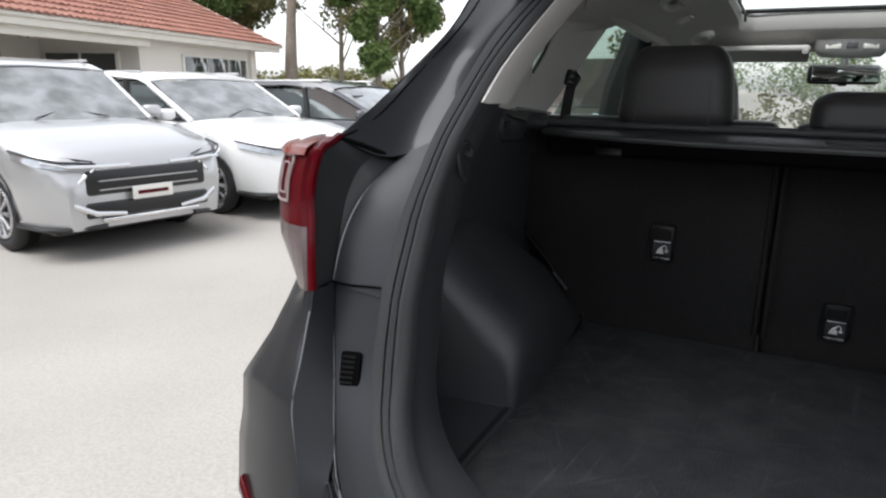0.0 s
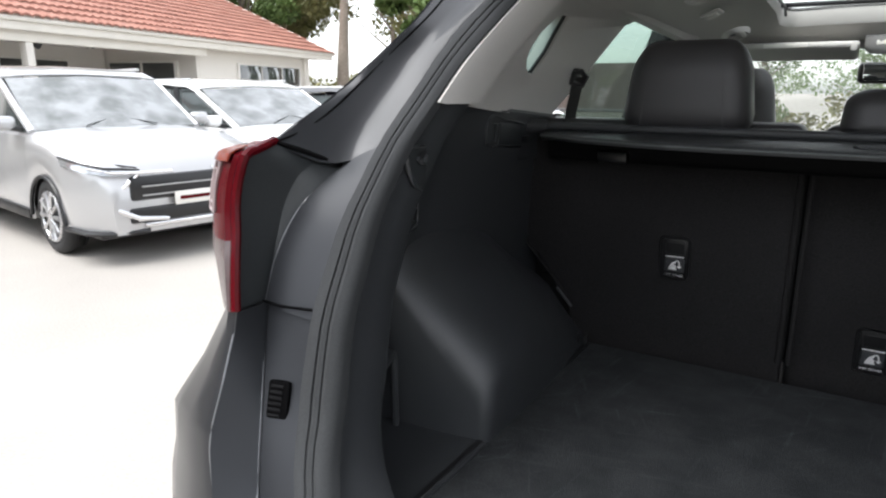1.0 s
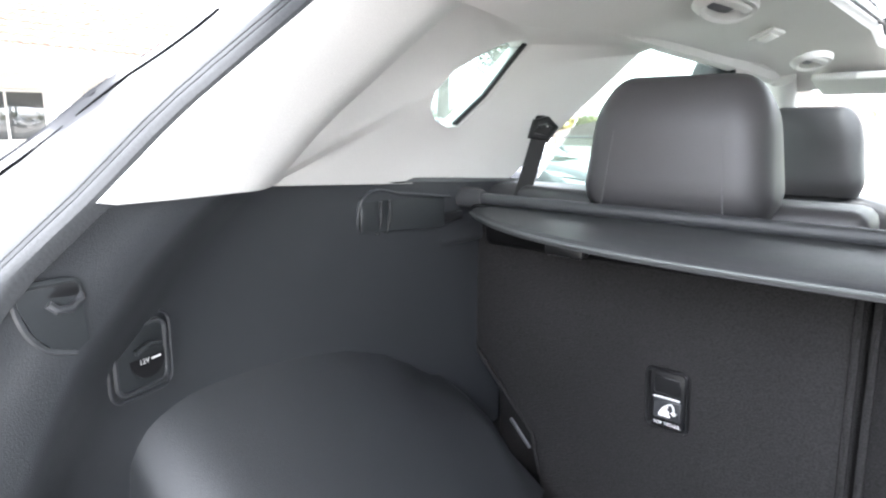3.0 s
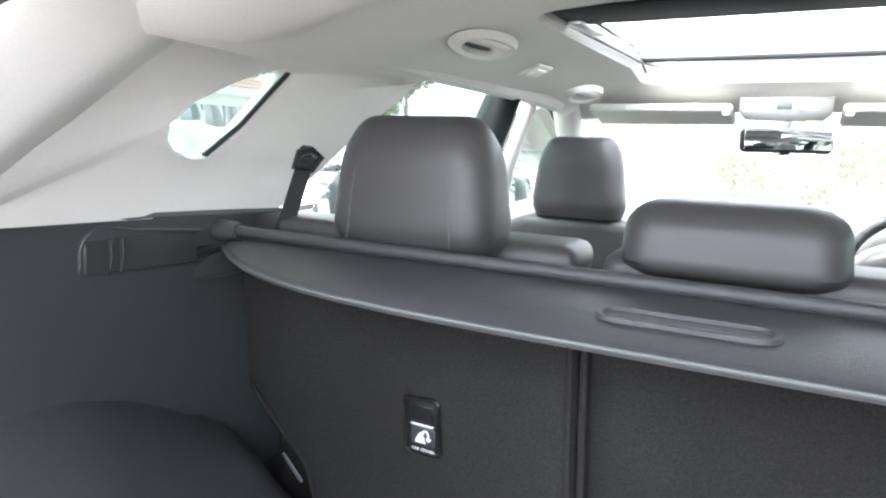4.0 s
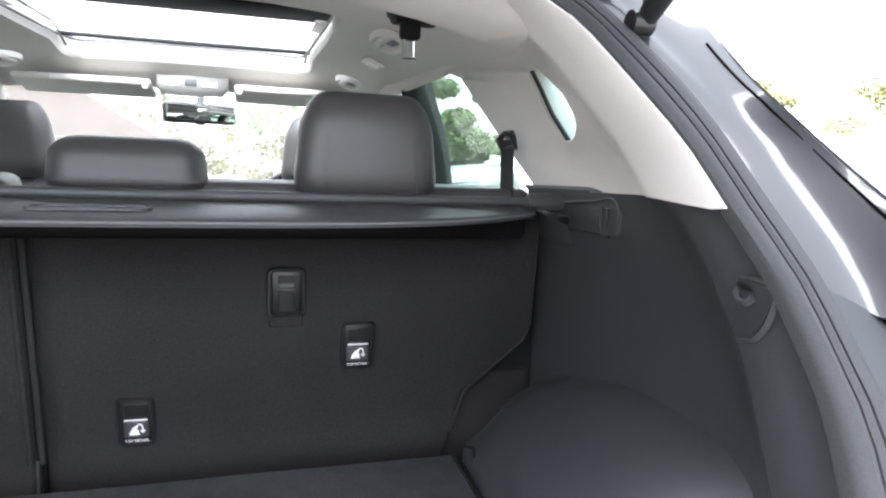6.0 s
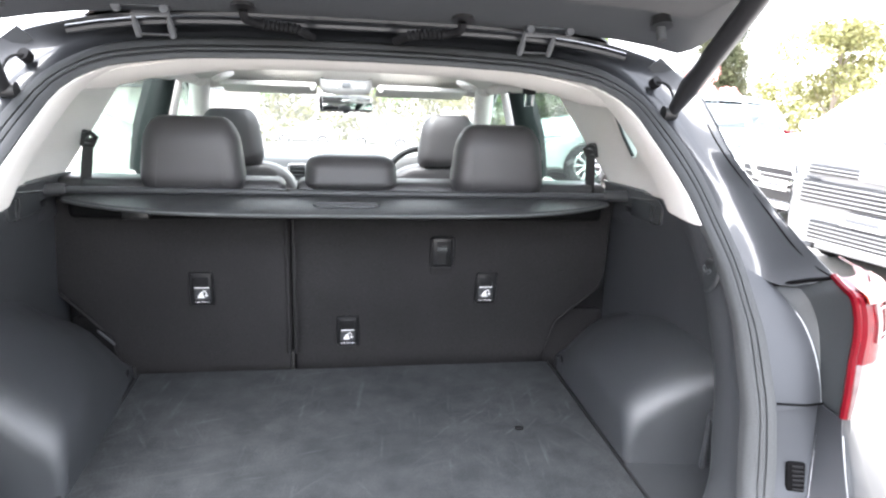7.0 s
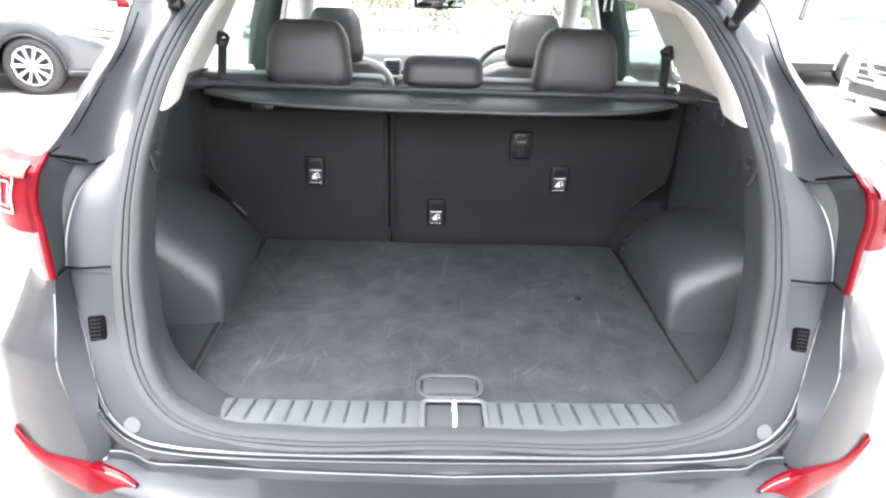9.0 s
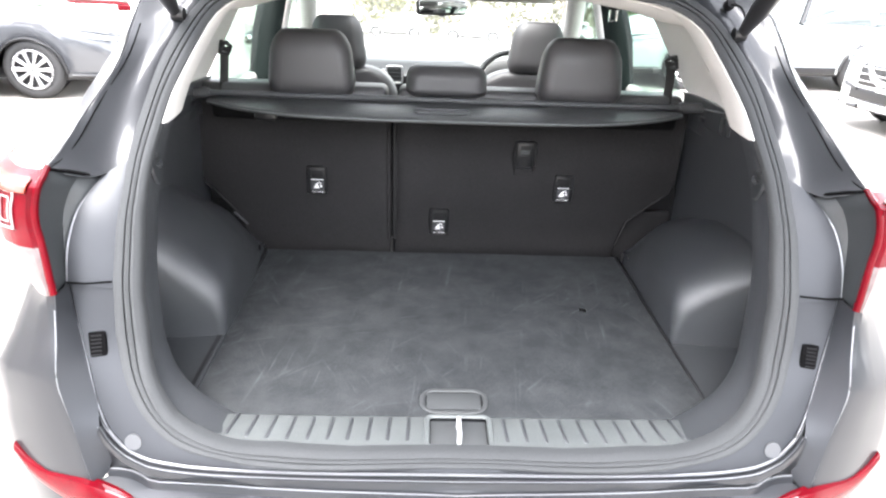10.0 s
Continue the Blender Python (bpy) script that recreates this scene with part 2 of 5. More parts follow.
def tube(points, r, sides=10, into=None, closed=False, flat=1.0):
    """A round (or flattened) bar along a line of points; r may be a list."""
    bm = into or bmesh.new()
    pts = [Vector(p) for p in points]
    rad = r if isinstance(r, (list, tuple)) else [r] * len(pts)
    rows = []
    side = None
    for i, p in enumerate(pts):
        d = (pts[(i + 1) % len(pts)] - pts[i - 1]) if closed else (pts[min(i + 1, len(pts) - 1)] - pts[max(i - 1, 0)])
        d.normalize()
        if side is None:
            side = d.orthogonal().normalized()
            if abs(d.z) < 0.95:
                side = d.cross(Vector((0, 0, 1))).normalized()
        side = (side - d * side.dot(d)).normalized()
        up = d.cross(side)
        rows.append([p + (side * math.cos(a) + up * math.sin(a) * flat) * rad[i] for a in (2 * math.pi * k / sides for k in range(sides))])
    if closed:
        rows.append(rows[0])
    grid(rows, closed=True, into=bm)
    if closed:
        bmesh.ops.remove_doubles(bm, verts=bm.verts, dist=1e-5)
    else:
        for row in (rows[0], rows[-1]):
            vs = [v for v in bm.verts if any((v.co - q).length < 1e-6 for q in row)]
            if len(vs) >= 3:
                try:
                    bmesh.ops.contextual_create(bm, geom=vs)
                except RuntimeError:
                    pass
    return bm


def box(size, at=(0, 0, 0), bevel=0.0, seg=2, rot=(0, 0, 0), into=None):
    bm = bmesh.new()
    bmesh.ops.create_cube(bm, size=1)
    bmesh.ops.scale(bm, vec=size, verts=bm.verts)
    if bevel:
        bmesh.ops.bevel(bm, geom=bm.edges[:], offset=bevel, segments=seg, profile=0.5, affect="EDGES")
    bmesh.ops.transform(bm, matrix=pose(*at, *rot), verts=bm.verts)
    if into is None:
        return bm
    me = bpy.data.meshes.new("scratch")
    bm.to_mesh(me)
    bm.free()
    into.from_mesh(me)
    bpy.data.meshes.remove(me)
    return into


def disc(r, depth, at, rot=(0, 0, 0), sides=24, r2=None, into=None):
    bm = into or bmesh.new()
    bmesh.ops.create_cone(bm, cap_ends=True, segments=sides, radius1=r, radius2=r if r2 is None else r2, depth=depth, matrix=pose(*at, *rot))
    return bm


def curve(points, n):
    """n points evenly along a smooth curve through the given ones."""
    p = np.array(points, float)
    d = np.r_[0, np.cumsum(np.linalg.norm(np.diff(p, axis=0), axis=1))]
    m = np.gradient(p, d, axis=0)
    out = []
    for s in np.linspace(0, d[-1], n):
        i = min(np.searchsorted(d, s, "right") - 1, len(d) - 2)
        h = d[i + 1] - d[i]
        u = (s - d[i]) / h
        out.append((2 * u**3 - 3 * u**2 + 1) * p[i] + (u**3 - 2 * u**2 + u) * h * m[i] + (-2 * u**3 + 3 * u**2) * p[i + 1] + (u**3 - u**2) * h * m[i + 1])
    return [tuple(q) for q in out]


def lerp(a, b, u):
    return tuple(x + (y - x) * u for x, y in zip(a, b))


def mirrored(points, s):
    return [(p[0] * s, *p[1:]) for p in points]


# ---- the grey SUV: body round the open hatch ----
suv = thing("suv", "dark grey metallic compact SUV with its tailgate raised open", "car")
PROFILE = [(.60, -.03), (.729, .0), (.765, .02), (.9, .10), (1.016, .135), (1.12, .19), (1.2, .26), (1.26, .33), (1.32, .39), (1.39, .47), (1.44, .525), (1.53, .605), (1.7, .7)]


def depth_at(z):
    return float(np.interp(z, [p[0] for p in PROFILE], [p[1] for p in PROFILE]))


SEAL_IN = [(0, .749), (.307, .749), (.438, .762), (.515, .80), (.556, .861), (.571, .954), (.576, 1.09), (.578, 1.163), (.574, 1.247), (.566, 1.30), (.552, 1.345), (.535, 1.39), (.51, 1.438), (.455, 1.474), (.37, 1.492), (.2, 1.503), (0, 1.506)]
SEAL_OUT = [(0, .729), (.407, .736), (.509, .763), (.57, .815), (.606, .885), (.615, 1.0), (.615, 1.08), (.612, 1.163), (.611, 1.25), (.602, 1.31), (.59, 1.37), (.572, 1.41), (.547, 1.45), (.47, 1.504), (.36, 1.526), (.2, 1.535), (0, 1.538)]
seal_in = [(x, depth_at(z), z) for x, z in curve(SEAL_IN, 70)]
seal_out = [(x, depth_at(z), z) for x, z in curve(SEAL_OUT, 70)]


def loop(half):
    return [tuple(p) for p in half] + [(-p[0], p[1], p[2]) for p in reversed(half[1:-1])]


ring_rows = []
for u, dy in ((0, .002), (.03, -.008), (.09, -.013), (.25, -.0145), (.43, -.012), (.455, -.003), (.48, -.003), (.505, -.012), (.6, -.0135), (.70, -.011), (.722, -.004), (.742, -.004), (.765, -.011), (.88, -.012), (1.0, -.009), (1.12, -.005), (1.17, .002), (1.17, .014)):
    ring_rows.append([(x, y + dy, z) for x, y, z in loop([lerp(a, b, u) for a, b in zip(seal_out, seal_in)])])
part("hatch_seal", grid(ring_rows, closed=True, thick=.004), "rubber", suv, "double black rubber weatherstrip round the hatch")

EDGE = [(0, -.010, .716), (.30, -.009, .716), (.41, -.006, .718), (.505, -.001, .724), (.553, .005, .731), (.582, .013, .741), (.606, .023, .757), (.627, .035, .777), (.641, .049, .806), (.654, .067, .853), (.666, .086, .902), (.683, .11, .96), (.695, .13, 1.015)]
TIP = (.634, .024, .782)
LEDGE_END = (.624, .012, .700)
EDGE_UP = [(.695, .13, 1.015), (.694, .147, 1.062), (.689, .165, 1.098), (.681, .186, 1.128), (.668, .212, 1.152), (.654, .236, 1.172)]
OUTER = [(.713, .176, 1.207), (.702, .20, 1.226), (.697, .25, 1.252), (.688, .30, 1.284), (.676, .335, 1.312), (.663, .36, 1.336), (.658, .41, 1.37), (.660, .47, 1.415), (.645, .53, 1.475), (.615, .56, 1.51), (.52, .60, 1.55), (.3, .625, 1.577), (0, .635, 1.582)]
LAMP_EDGE = [(.691, .079, 1.016), (.694, .083, 1.04), (.698, .09, 1.075), (.703, .098, 1.105), (.708, .104, 1.135), (.706, .109, 1.165), (.702, .112, 1.182), (.699, .114, 1.192), (.704, .142, 1.20), (.713, .176, 1.207)]
BUMPER_EDGE = [(.691, .079, 1.016), (.694, .076, .988), (.69, .052, .936), (.689, .028, .875), (.675, .014, .819), (.665, .006, .779), (.652, -.008, .72), (.642, -.018, .69)]
low = [p for p in seal_out if p[2] <= 1.02]
mid = [p for p in seal_out if 1.0 <= p[2] <= 1.21]
top = [p for p in seal_out if p[2] >= 1.195]
joint = (.6115, depth_at(1.2), 1.2)
mid, top = [p for p in mid if p[2] < 1.195] + [joint], [joint] + [p for p in top if p[2] > 1.205]
e_low = curve(EDGE, len(low))
for s in (1, -1):
    def rows_between(a, b, lifts):
        return [mirrored([(p[0], p[1] + dy, p[2]) for p in (lerp(q, r, u) for q, r in zip(a, b))], s) for u, dy in lifts]
    part("flange", grid(rows_between(low, e_low, ((0, .012), (.0, .0), (.5, -.003), (.94, .0), (1.0, .006))), thick=.003), "jamb", suv)
    n = len(mid)
    part("flange", grid(rows_between(mid, curve(EDGE_UP, n), ((0, .012), (0, 0), (.5, -.006), (.93, -.002), (1, .008))), thick=.003), "jamb", suv)
    n = len(top)
    def channel(a, b, lifts):
        return [mirrored([(p[0], p[1] + dy * min(1, k / 9), p[2] - .025 * max(0, 1 - k / 5) * math.sin(math.pi * min(1, u))) for k, p in enumerate(lerp(q, r, u) for q, r in zip(a, b))], s) for u, dy in lifts]
    part("rear_pillar", grid(channel(top, curve(OUTER, n), ((0, .012), (0, 0), (.2, .001), (.32, .007), (.45, .011), (.6, .011), (.8, .006), (.95, .0), (1.0, .006), (1.02, .02))), thick=.003), "paint", suv, "dark grey painted rear pillar with a rain channel")
    # black side wall of the lamp and the bumper's inner wall
    a, b = curve(EDGE_UP, 16), curve(LAMP_EDGE, 16)
    crease = [(p[0] + .004, p[1] + .030, p[2]) for p in (lerp(q, r, .45) for q, r in zip(a, b))]
    part("lamp_wall", grid([mirrored([(p[0] - .012, p[1] + .022, p[2]) for p in a], s), mirrored([(p[0], p[1] + .009, p[2]) for p in a], s), mirrored(crease, s)], thick=.003), "lamp_black", suv)
    part("lamp_side", grid([mirrored(crease, s), mirrored([(p[0] + .001, p[1] + .004, p[2]) for p in (lerp(q, r, .5) for q, r in zip(crease, b))], s), mirrored(b, s)], thick=.003), "lamp_black", suv)
    a, b = curve([(.640, -.012, .688), LEDGE_END, TIP, (.641, .047, .806), (.654, .066, .853), (.666, .085, .902), (.683, .11, .96), (.695, .13, 1.015)], 16), curve(BUMPER_EDGE[::-1], 16)
    part("inner_wall", grid([mirrored(a, s), mirrored([(p[0] - .004, p[1] + .004, p[2]) for p in (lerp(q, r, .5) for q, r in zip(a, b))], s), mirrored(b, s)], thick=.003), "jamb", suv)
    # rounded painted edges with a bright highlight put into their colour; panel gaps
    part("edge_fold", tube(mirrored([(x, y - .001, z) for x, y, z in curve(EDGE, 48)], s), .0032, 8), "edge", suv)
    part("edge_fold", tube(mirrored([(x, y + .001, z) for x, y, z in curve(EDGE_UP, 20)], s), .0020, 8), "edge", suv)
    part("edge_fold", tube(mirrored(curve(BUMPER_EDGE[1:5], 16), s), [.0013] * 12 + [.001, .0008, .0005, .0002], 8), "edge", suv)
    part("panel_gap", tube(mirrored([(.694, .1245, 1.016), (.66, .1203, 1.0165), (.616, .1265, 1.018)], s), .0017, 6), "gap", suv)
    part("panel_gap", tube(mirrored([(.712, .173, 1.206), (.69, .196, 1.195), (.668, .219, 1.182), (.652, .238, 1.173)], s), [.0026, .0036, .0036, .002], 8), "gap", suv)
    outer = curve(OUTER, n)
    line = [lerp(top[k], outer[k], .84) for k in range(4, int(n * .36))]
    part("panel_gap", tube(mirrored(curve([(.712, .172, 1.205), (.703, .19, 1.211)] + [(x, y + .0045, z + .001) for x, y, z in line], 30), s), .0012, 6), "gap", suv)
    # tail lamp
    lamp = part("tail_lamp", tube(mirrored(curve(LAMP_EDGE, 24), s), .006, 8), "red", suv, "red wrap-round tail lamp with a clear lower lens")
    a = curve(LAMP_EDGE, 25)
    def lens_row(dx, dy, dz=0.0):
        return [(x + dx * min(1, .62 + k / 16) * (1 - .12 * max(0, (k - 17) / 7)), y + dy, z + dz * k / 24) for k, (x, y, z) in enumerate(a)]
    rows = [a, lens_row(.012, -.006), lens_row(.04, .004, -.002), lens_row(.075, .028, -.005), lens_row(.10, .055, -.008), lens_row(.14, .10, -.010), lens_row(.165, .16, -.012)]
    part("red_lens", grid([mirrored(r[8:], s) for r in rows], thick=.004), "red", lamp)
    part("clear_lens", grid([mirrored(r[:9], s) for r in rows], thick=.004), "clear_lens", lamp)
    for k0, k1, a0, a1, r in ((11, 17, 2, 3, .0019), (12, 16, 2.25, 2.8, .0013)):
        ring = [tuple(lerp(rows[int(v)][k], rows[int(v) + 1][k], v - int(v))) for v, k in ((a0, k0), (a0, (k0 + k1) // 2), (a0, k1), ((a0 + a1) / 2, k1), (a1, k1), (a1, (k0 + k1) // 2), (a1, k0), ((a0 + a1) / 2, k0))]
        part("light_guide", tube(mirrored([(x, y - .0025, z) for x, y, z in curve(ring + ring[:1], 25)[:-1]], s), r, 8, closed=True), "light_ring", lamp)
    part("amber_lens", grid([mirrored([(p[0] + .001, p[1] - .004, p[2] + .001) for p in r[17:22]], s) for r in rows[1:6]], thick=-.002), "orange", lamp)
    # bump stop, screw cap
    # flush black plate paints the darkness of the stop's recess
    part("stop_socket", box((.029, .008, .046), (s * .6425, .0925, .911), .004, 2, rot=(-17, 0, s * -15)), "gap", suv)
    stop = part("bump_stop", box((.023, .014, .043), (s * .6445, .0965, .911), .005, 2, rot=(-17, 0, s * -15)), "stop_black", suv, "ribbed black rubber bump stop")
    for k in range(6):
        u = (k - 2.5) * .0066
        part("rib", tube([(s * .636, .0902 + u * .30, .911 + u), (s * .652, .0862 + u * .30, .911 + u)], .0021, 6), "stop_black", stop)
    part("screw_cap", disc(.0148, .006, (s * .575, .018, .757), (70, 0, 0), 20), "screw_grey", suv)
    part("screw_cap", disc(.011, .004, (s * .6665, .03, .80), (0, -80, 0), 16), "jamb", suv)
    # bumper corner: a tapering upper facet, a crease, and the fuller lower skin
    CORNER = [(1.016, .691, .079, .75, .045), (.988, .694, .076, .765, .045), (.936, .69, .052, .785, .05), (.885, .689, .030, .812, .05), (.872, .689, .027, .818, .048), (.819, .675, .014, .822, .06), (.779, .665, .006, .825, .06), (.72, .652, -.008, .825, .068), (.69, .642, -.018, .825, .075), (.655, .638, -.036, .82, .10), (.60, .635, -.045, .815, .10), (.48, .63, -.04, .80, .10), (.35, .62, -.01, .78, .10)]
    rows = []
    for z, x0, y0, out, back in CORNER:
        skin = float(np.interp(z, [.35, .5, .7, 1.03], [.872, .905, .925, .89]))
        rows.append(mirrored([(x0, y0, z), (x0 + .012, y0 - .001, z), (x0 + (out - x0) * .5, y0 + back * .36, z), (x0 + (out - x0) * .8, y0 + back * .7, z), (out, y0 + back, z), (out + (skin - out) * .3, y0 + back + .06, z), (out + (skin - out) * .7, .30, z), (skin, .445, z)], s))
    part("bumper_corner", grid(rows, thick=.003), "paint", suv)
    refl_t = [(.560, -.046, .683), (.595, -.036, .692), (.634, -.033, .704), (.684, -.013, .701), (.737, .010, .698), (.773, .028, .710), (.800, .042, .732)]
    refl_b = [(.558, -.050, .675), (.590, -.050, .666), (.630, -.046, .657), (.681, -.022, .653), (.718, -.004, .660), (.771, .022, .680), (.800, .038, .716)]
    inner_t, inner_b = [(.634, -.012, .700), (.604, -.022, .697), (.573, -.036, .692), (.551, -.050, .688)], [(.638, -.030, .700), (.610, -.036, .696), (.58, -.044, .690), (.553, -.056, .684)]
    part("reflector_return", grid([mirrored([(p[0], p[1], p[2] - d) for p in (lerp(q, r, u) for q, r in zip(curve(inner_t, 10), curve(inner_b, 10)))], s) for u, d in ((0, .008), (0, 0), (.5, -.003), (1, 0), (1, .008))], thick=.003), "red", suv)
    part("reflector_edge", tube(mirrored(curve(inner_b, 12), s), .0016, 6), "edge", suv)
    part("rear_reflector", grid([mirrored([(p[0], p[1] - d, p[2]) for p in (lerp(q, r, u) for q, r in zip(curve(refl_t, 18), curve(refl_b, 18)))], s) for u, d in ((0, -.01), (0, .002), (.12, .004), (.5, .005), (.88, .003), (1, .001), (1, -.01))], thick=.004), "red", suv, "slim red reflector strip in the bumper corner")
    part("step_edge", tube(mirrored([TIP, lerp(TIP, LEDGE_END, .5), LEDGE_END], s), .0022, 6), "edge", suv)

# bumper between the corners: three stepped folds and the loading pad
FOLD_2 = [(0, -.027, .713), (.30, -.025, .715), (.38, -.023, .716), (.46, -.020, .7185), (.51, -.016, .7215), (.545, -.012, .7265), (.567, -.006, .733), (.592, .001, .744), (.612, .010, .7585), (.625, .017, .771), TIP]
FOLD_3 = [(0, -.046, .700), (.35, -.032, .700), (.42, -.026, .700), (.50, -.021, .700), (.538, -.018, .700), (.558, -.006, .700), (.576, .004, .700), (.596, .010, .700), LEDGE_END]
N = 30
c1, c2, c3 = curve(EDGE[:9], N), curve(FOLD_2, N), curve(FOLD_3, N)


def rim_y(x):
    return -.165 + .118 * (abs(x) / .6) ** 2.2


def wide(k):
    """Half width below the ledge, spread at the end to meet the bumper corner."""
    return c3[k][0] * (1 + .045 * (k / (N - 1)) ** 8)


def shifted(line, dy, dz):
    return [(x, y + dy, z + dz) for x, y, z in line]


half = [shifted(c1, .006, .001), shifted(c1, -.001, -.001), shifted(c1, -.003, -.009), shifted(c2, .005, -.005), shifted(c2, .002, 0), shifted(c2, -.002, -.0005), shifted(c2, -.004, -.008),
        shifted(c3, .007, -.005), shifted(c3, .003, 0), shifted(c3, -.002, -.001), shifted(c3, -.006, -.011)]
for u, z in ((.45, .683), (.80, .674), (.95, .664)):
    half.append([(wide(k), p[1] + (rim_y(p[0]) - p[1]) * u, z) for k, p in enumerate(c3)])
for dy, z in ((0, .645), (-.004, .60), (.01, .5), (.04, .36)):
    half.append([(wide(k), rim_y(p[0]) + dy, z) for k, p in enumerate(c3)])
part("rear_bumper", grid([[(-x, y, z) for x, y, z in reversed(row[1:])] + row for row in half], thick=.003), "paint", suv, "dark grey painted rear bumper with a stepped top")
# pale tubes carry the folds' highlight lines in their colour
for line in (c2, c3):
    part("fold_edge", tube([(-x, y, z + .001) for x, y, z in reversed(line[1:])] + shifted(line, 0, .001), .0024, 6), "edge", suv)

# ---- outer skin: sides, roof, hood and nose ----
AXLES, WHEEL_R = (.745, 3.415), .345


def sill_height(y):
    z = .33
    for a in AXLES:
        d = abs(y - a)
        if d < .41:
            z = max(z, .33 + math.sqrt(max(.41**2 - d * d, 0)) * 1.0)
    return min(z, .74)


ys = sorted([.44, .5, .6, 1.2, 1.6, 2.0, 2.4, 2.8, 2.95, 3.9, 4.05] + [a + .41 * math.cos(t * math.pi / 10) for a in AXLES for t in range(11)])
ys = [y for y in ys if y >= .44]
for s in (1, -1):
    rows = []
    for y in ys:
        b = sill_height(y)
        nose = max(0, y - 3.3)
        w = .0 - .16 * nose**1.6
        belt = np.interp(y, [.4, 1.2, 2.9, 3.4, 4.05], [1.17, 1.12, 1.04, .98, .82])
        rows.append(mirrored([(.87 + w, y, b), (.905 + w, y, max(b + .02, .5)), (.925 + w, y, max(b + .04, .70)), (.905 + w, y, .92 * belt), (.86 + w, y, belt - .02), (.80 + w, y, belt + .0)], s))
    part("body_side", grid(rows, thick=.004), "paint", suv)
    # quarter skin between pillar edge and the quarter window
    part("quarter_panel", grid([mirrored(curve(OUTER[:10], 14), s), mirrored(curve([(.75, .24, 1.195), (.75, .30, 1.225), (.742, .38, 1.275), (.725, .45, 1.325), (.70, .53, 1.39), (.65, .60, 1.47)], 14), s), mirrored(curve([(.83, .5, 1.13), (.81, .6, 1.2), (.785, .7, 1.26), (.755, .74, 1.36), (.68, .75, 1.47)], 14), s)], thick=.004), "paint", suv)
    part("roof_rail_skin", grid([mirrored([(.615, .56, 1.505), (.65, .62, 1.485), (.68, .75, 1.475), (.675, 1.1, 1.495), (.67, 1.6, 1.495), (.655, 2.1, 1.45), (.70, 2.5, 1.28), (.76, 2.95, 1.06)], s), mirrored([(.58, .57, 1.535), (.60, .64, 1.545), (.615, .75, 1.55), (.62, 1.1, 1.56), (.615, 1.6, 1.555), (.60, 2.1, 1.50), (.645, 2.5, 1.32), (.70, 2.95, 1.09)], s)], thick=.03), "paint", suv)
    for a in AXLES:
        wheel = thing("wheel", "", "", (s * .80, a, WHEEL_R))
        wheel.parent = suv
        part("tyre", tube([(s * 0, math.cos(t) * .275, math.sin(t) * .275) for t in (2 * math.pi * k / 32 for k in range(32))], .095, 10, closed=True), "tyre", wheel)
        part("rim", disc(.21, .14, (0, 0, 0), (0, 90, 0), 28), "alloy", wheel)


def rounded(x0, x1, y0, y1, r, n=10):
    pts = []
    for cx, cy, a0 in ((x1 - r, y1 - r, 0), (x0 + r, y1 - r, 90), (x0 + r, y0 + r, 180), (x1 - r, y0 + r, 270)):
        pts += [(cx + r * math.cos(radians(a0 + 90 * k / n)), cy + r * math.sin(radians(a0 + 90 * k / n))) for k in range(n + 1)]
    return pts


def fill_sides(pts, m=6):
    """The same outline with m points added on each straight side."""
    out, n = [], len(pts) // 4
    for c in range(4):
        out += pts[c * n:(c + 1) * n]
        a, b = pts[(c + 1) * n - 1], pts[((c + 1) * n) % len(pts)]
        out += [lerp(a, b, k / (m + 1)) for k in range(1, m + 1)]
    return out


def liner_height(x, y):
    zc = np.interp(y, [.58, .61, .65, .75, .80, .86, .95, 1.1, 1.24, 1.3, 1.95, 2.1, 2.2, 2.35], [1.508, 1.505, 1.490, 1.480, 1.488, 1.512, 1.522, 1.532, 1.54, 1.54, 1.522, 1.482, 1.432, 1.385])
    return float(zc - np.interp(y, [.6, 1, 1.9, 2.2], [.10, .085, .08, .03]) * (abs(x) / .6) ** 3.2)


hole = fill_sides(rounded(-.35, .35, 1.24, 2.10, .05))
edge = fill_sides(rounded(-.60, .60, .60, 2.27, .05))
rim = []
for x, y in edge:
    if y < 1.1:
        x *= float(np.interp(y, [.6, .75, 1.1], [.80, .95, 1.0]))
    rim.append((x, y))
rows = [[(x, y, liner_height(x, y) + .045) for x, y in hole], [(x, y, liner_height(x, y) + .012) for x, y in hole]]
for u in (.03, .1, .2, .3, .4, .5, .6, .65, .7, .75, .8, .85, .9, .95, 1.0):
    rows.append([(p[0], p[1], liner_height(*p)) for p in (lerp(a, b, u) for a, b in zip(hole, rim))])
tagged(part("ceiling", grid(rows, closed=True, thick=-.006), "headliner"), "pale grey cloth headliner with a panoramic sunroof opening", "headliner", kind="structure")
rows = [[(p[0], p[1], liner_height(*p) + .05 + .006) for p in (lerp(a, b, u) for a, b in zip(hole, rim))] for u in (0, .3, .6, 1.0)]
rows[-1] = [(x * 1.02, y, z + .05) for x, y, z in rows[-1]]
part("roof", grid(rows, closed=True, thick=.004), "paint", suv)
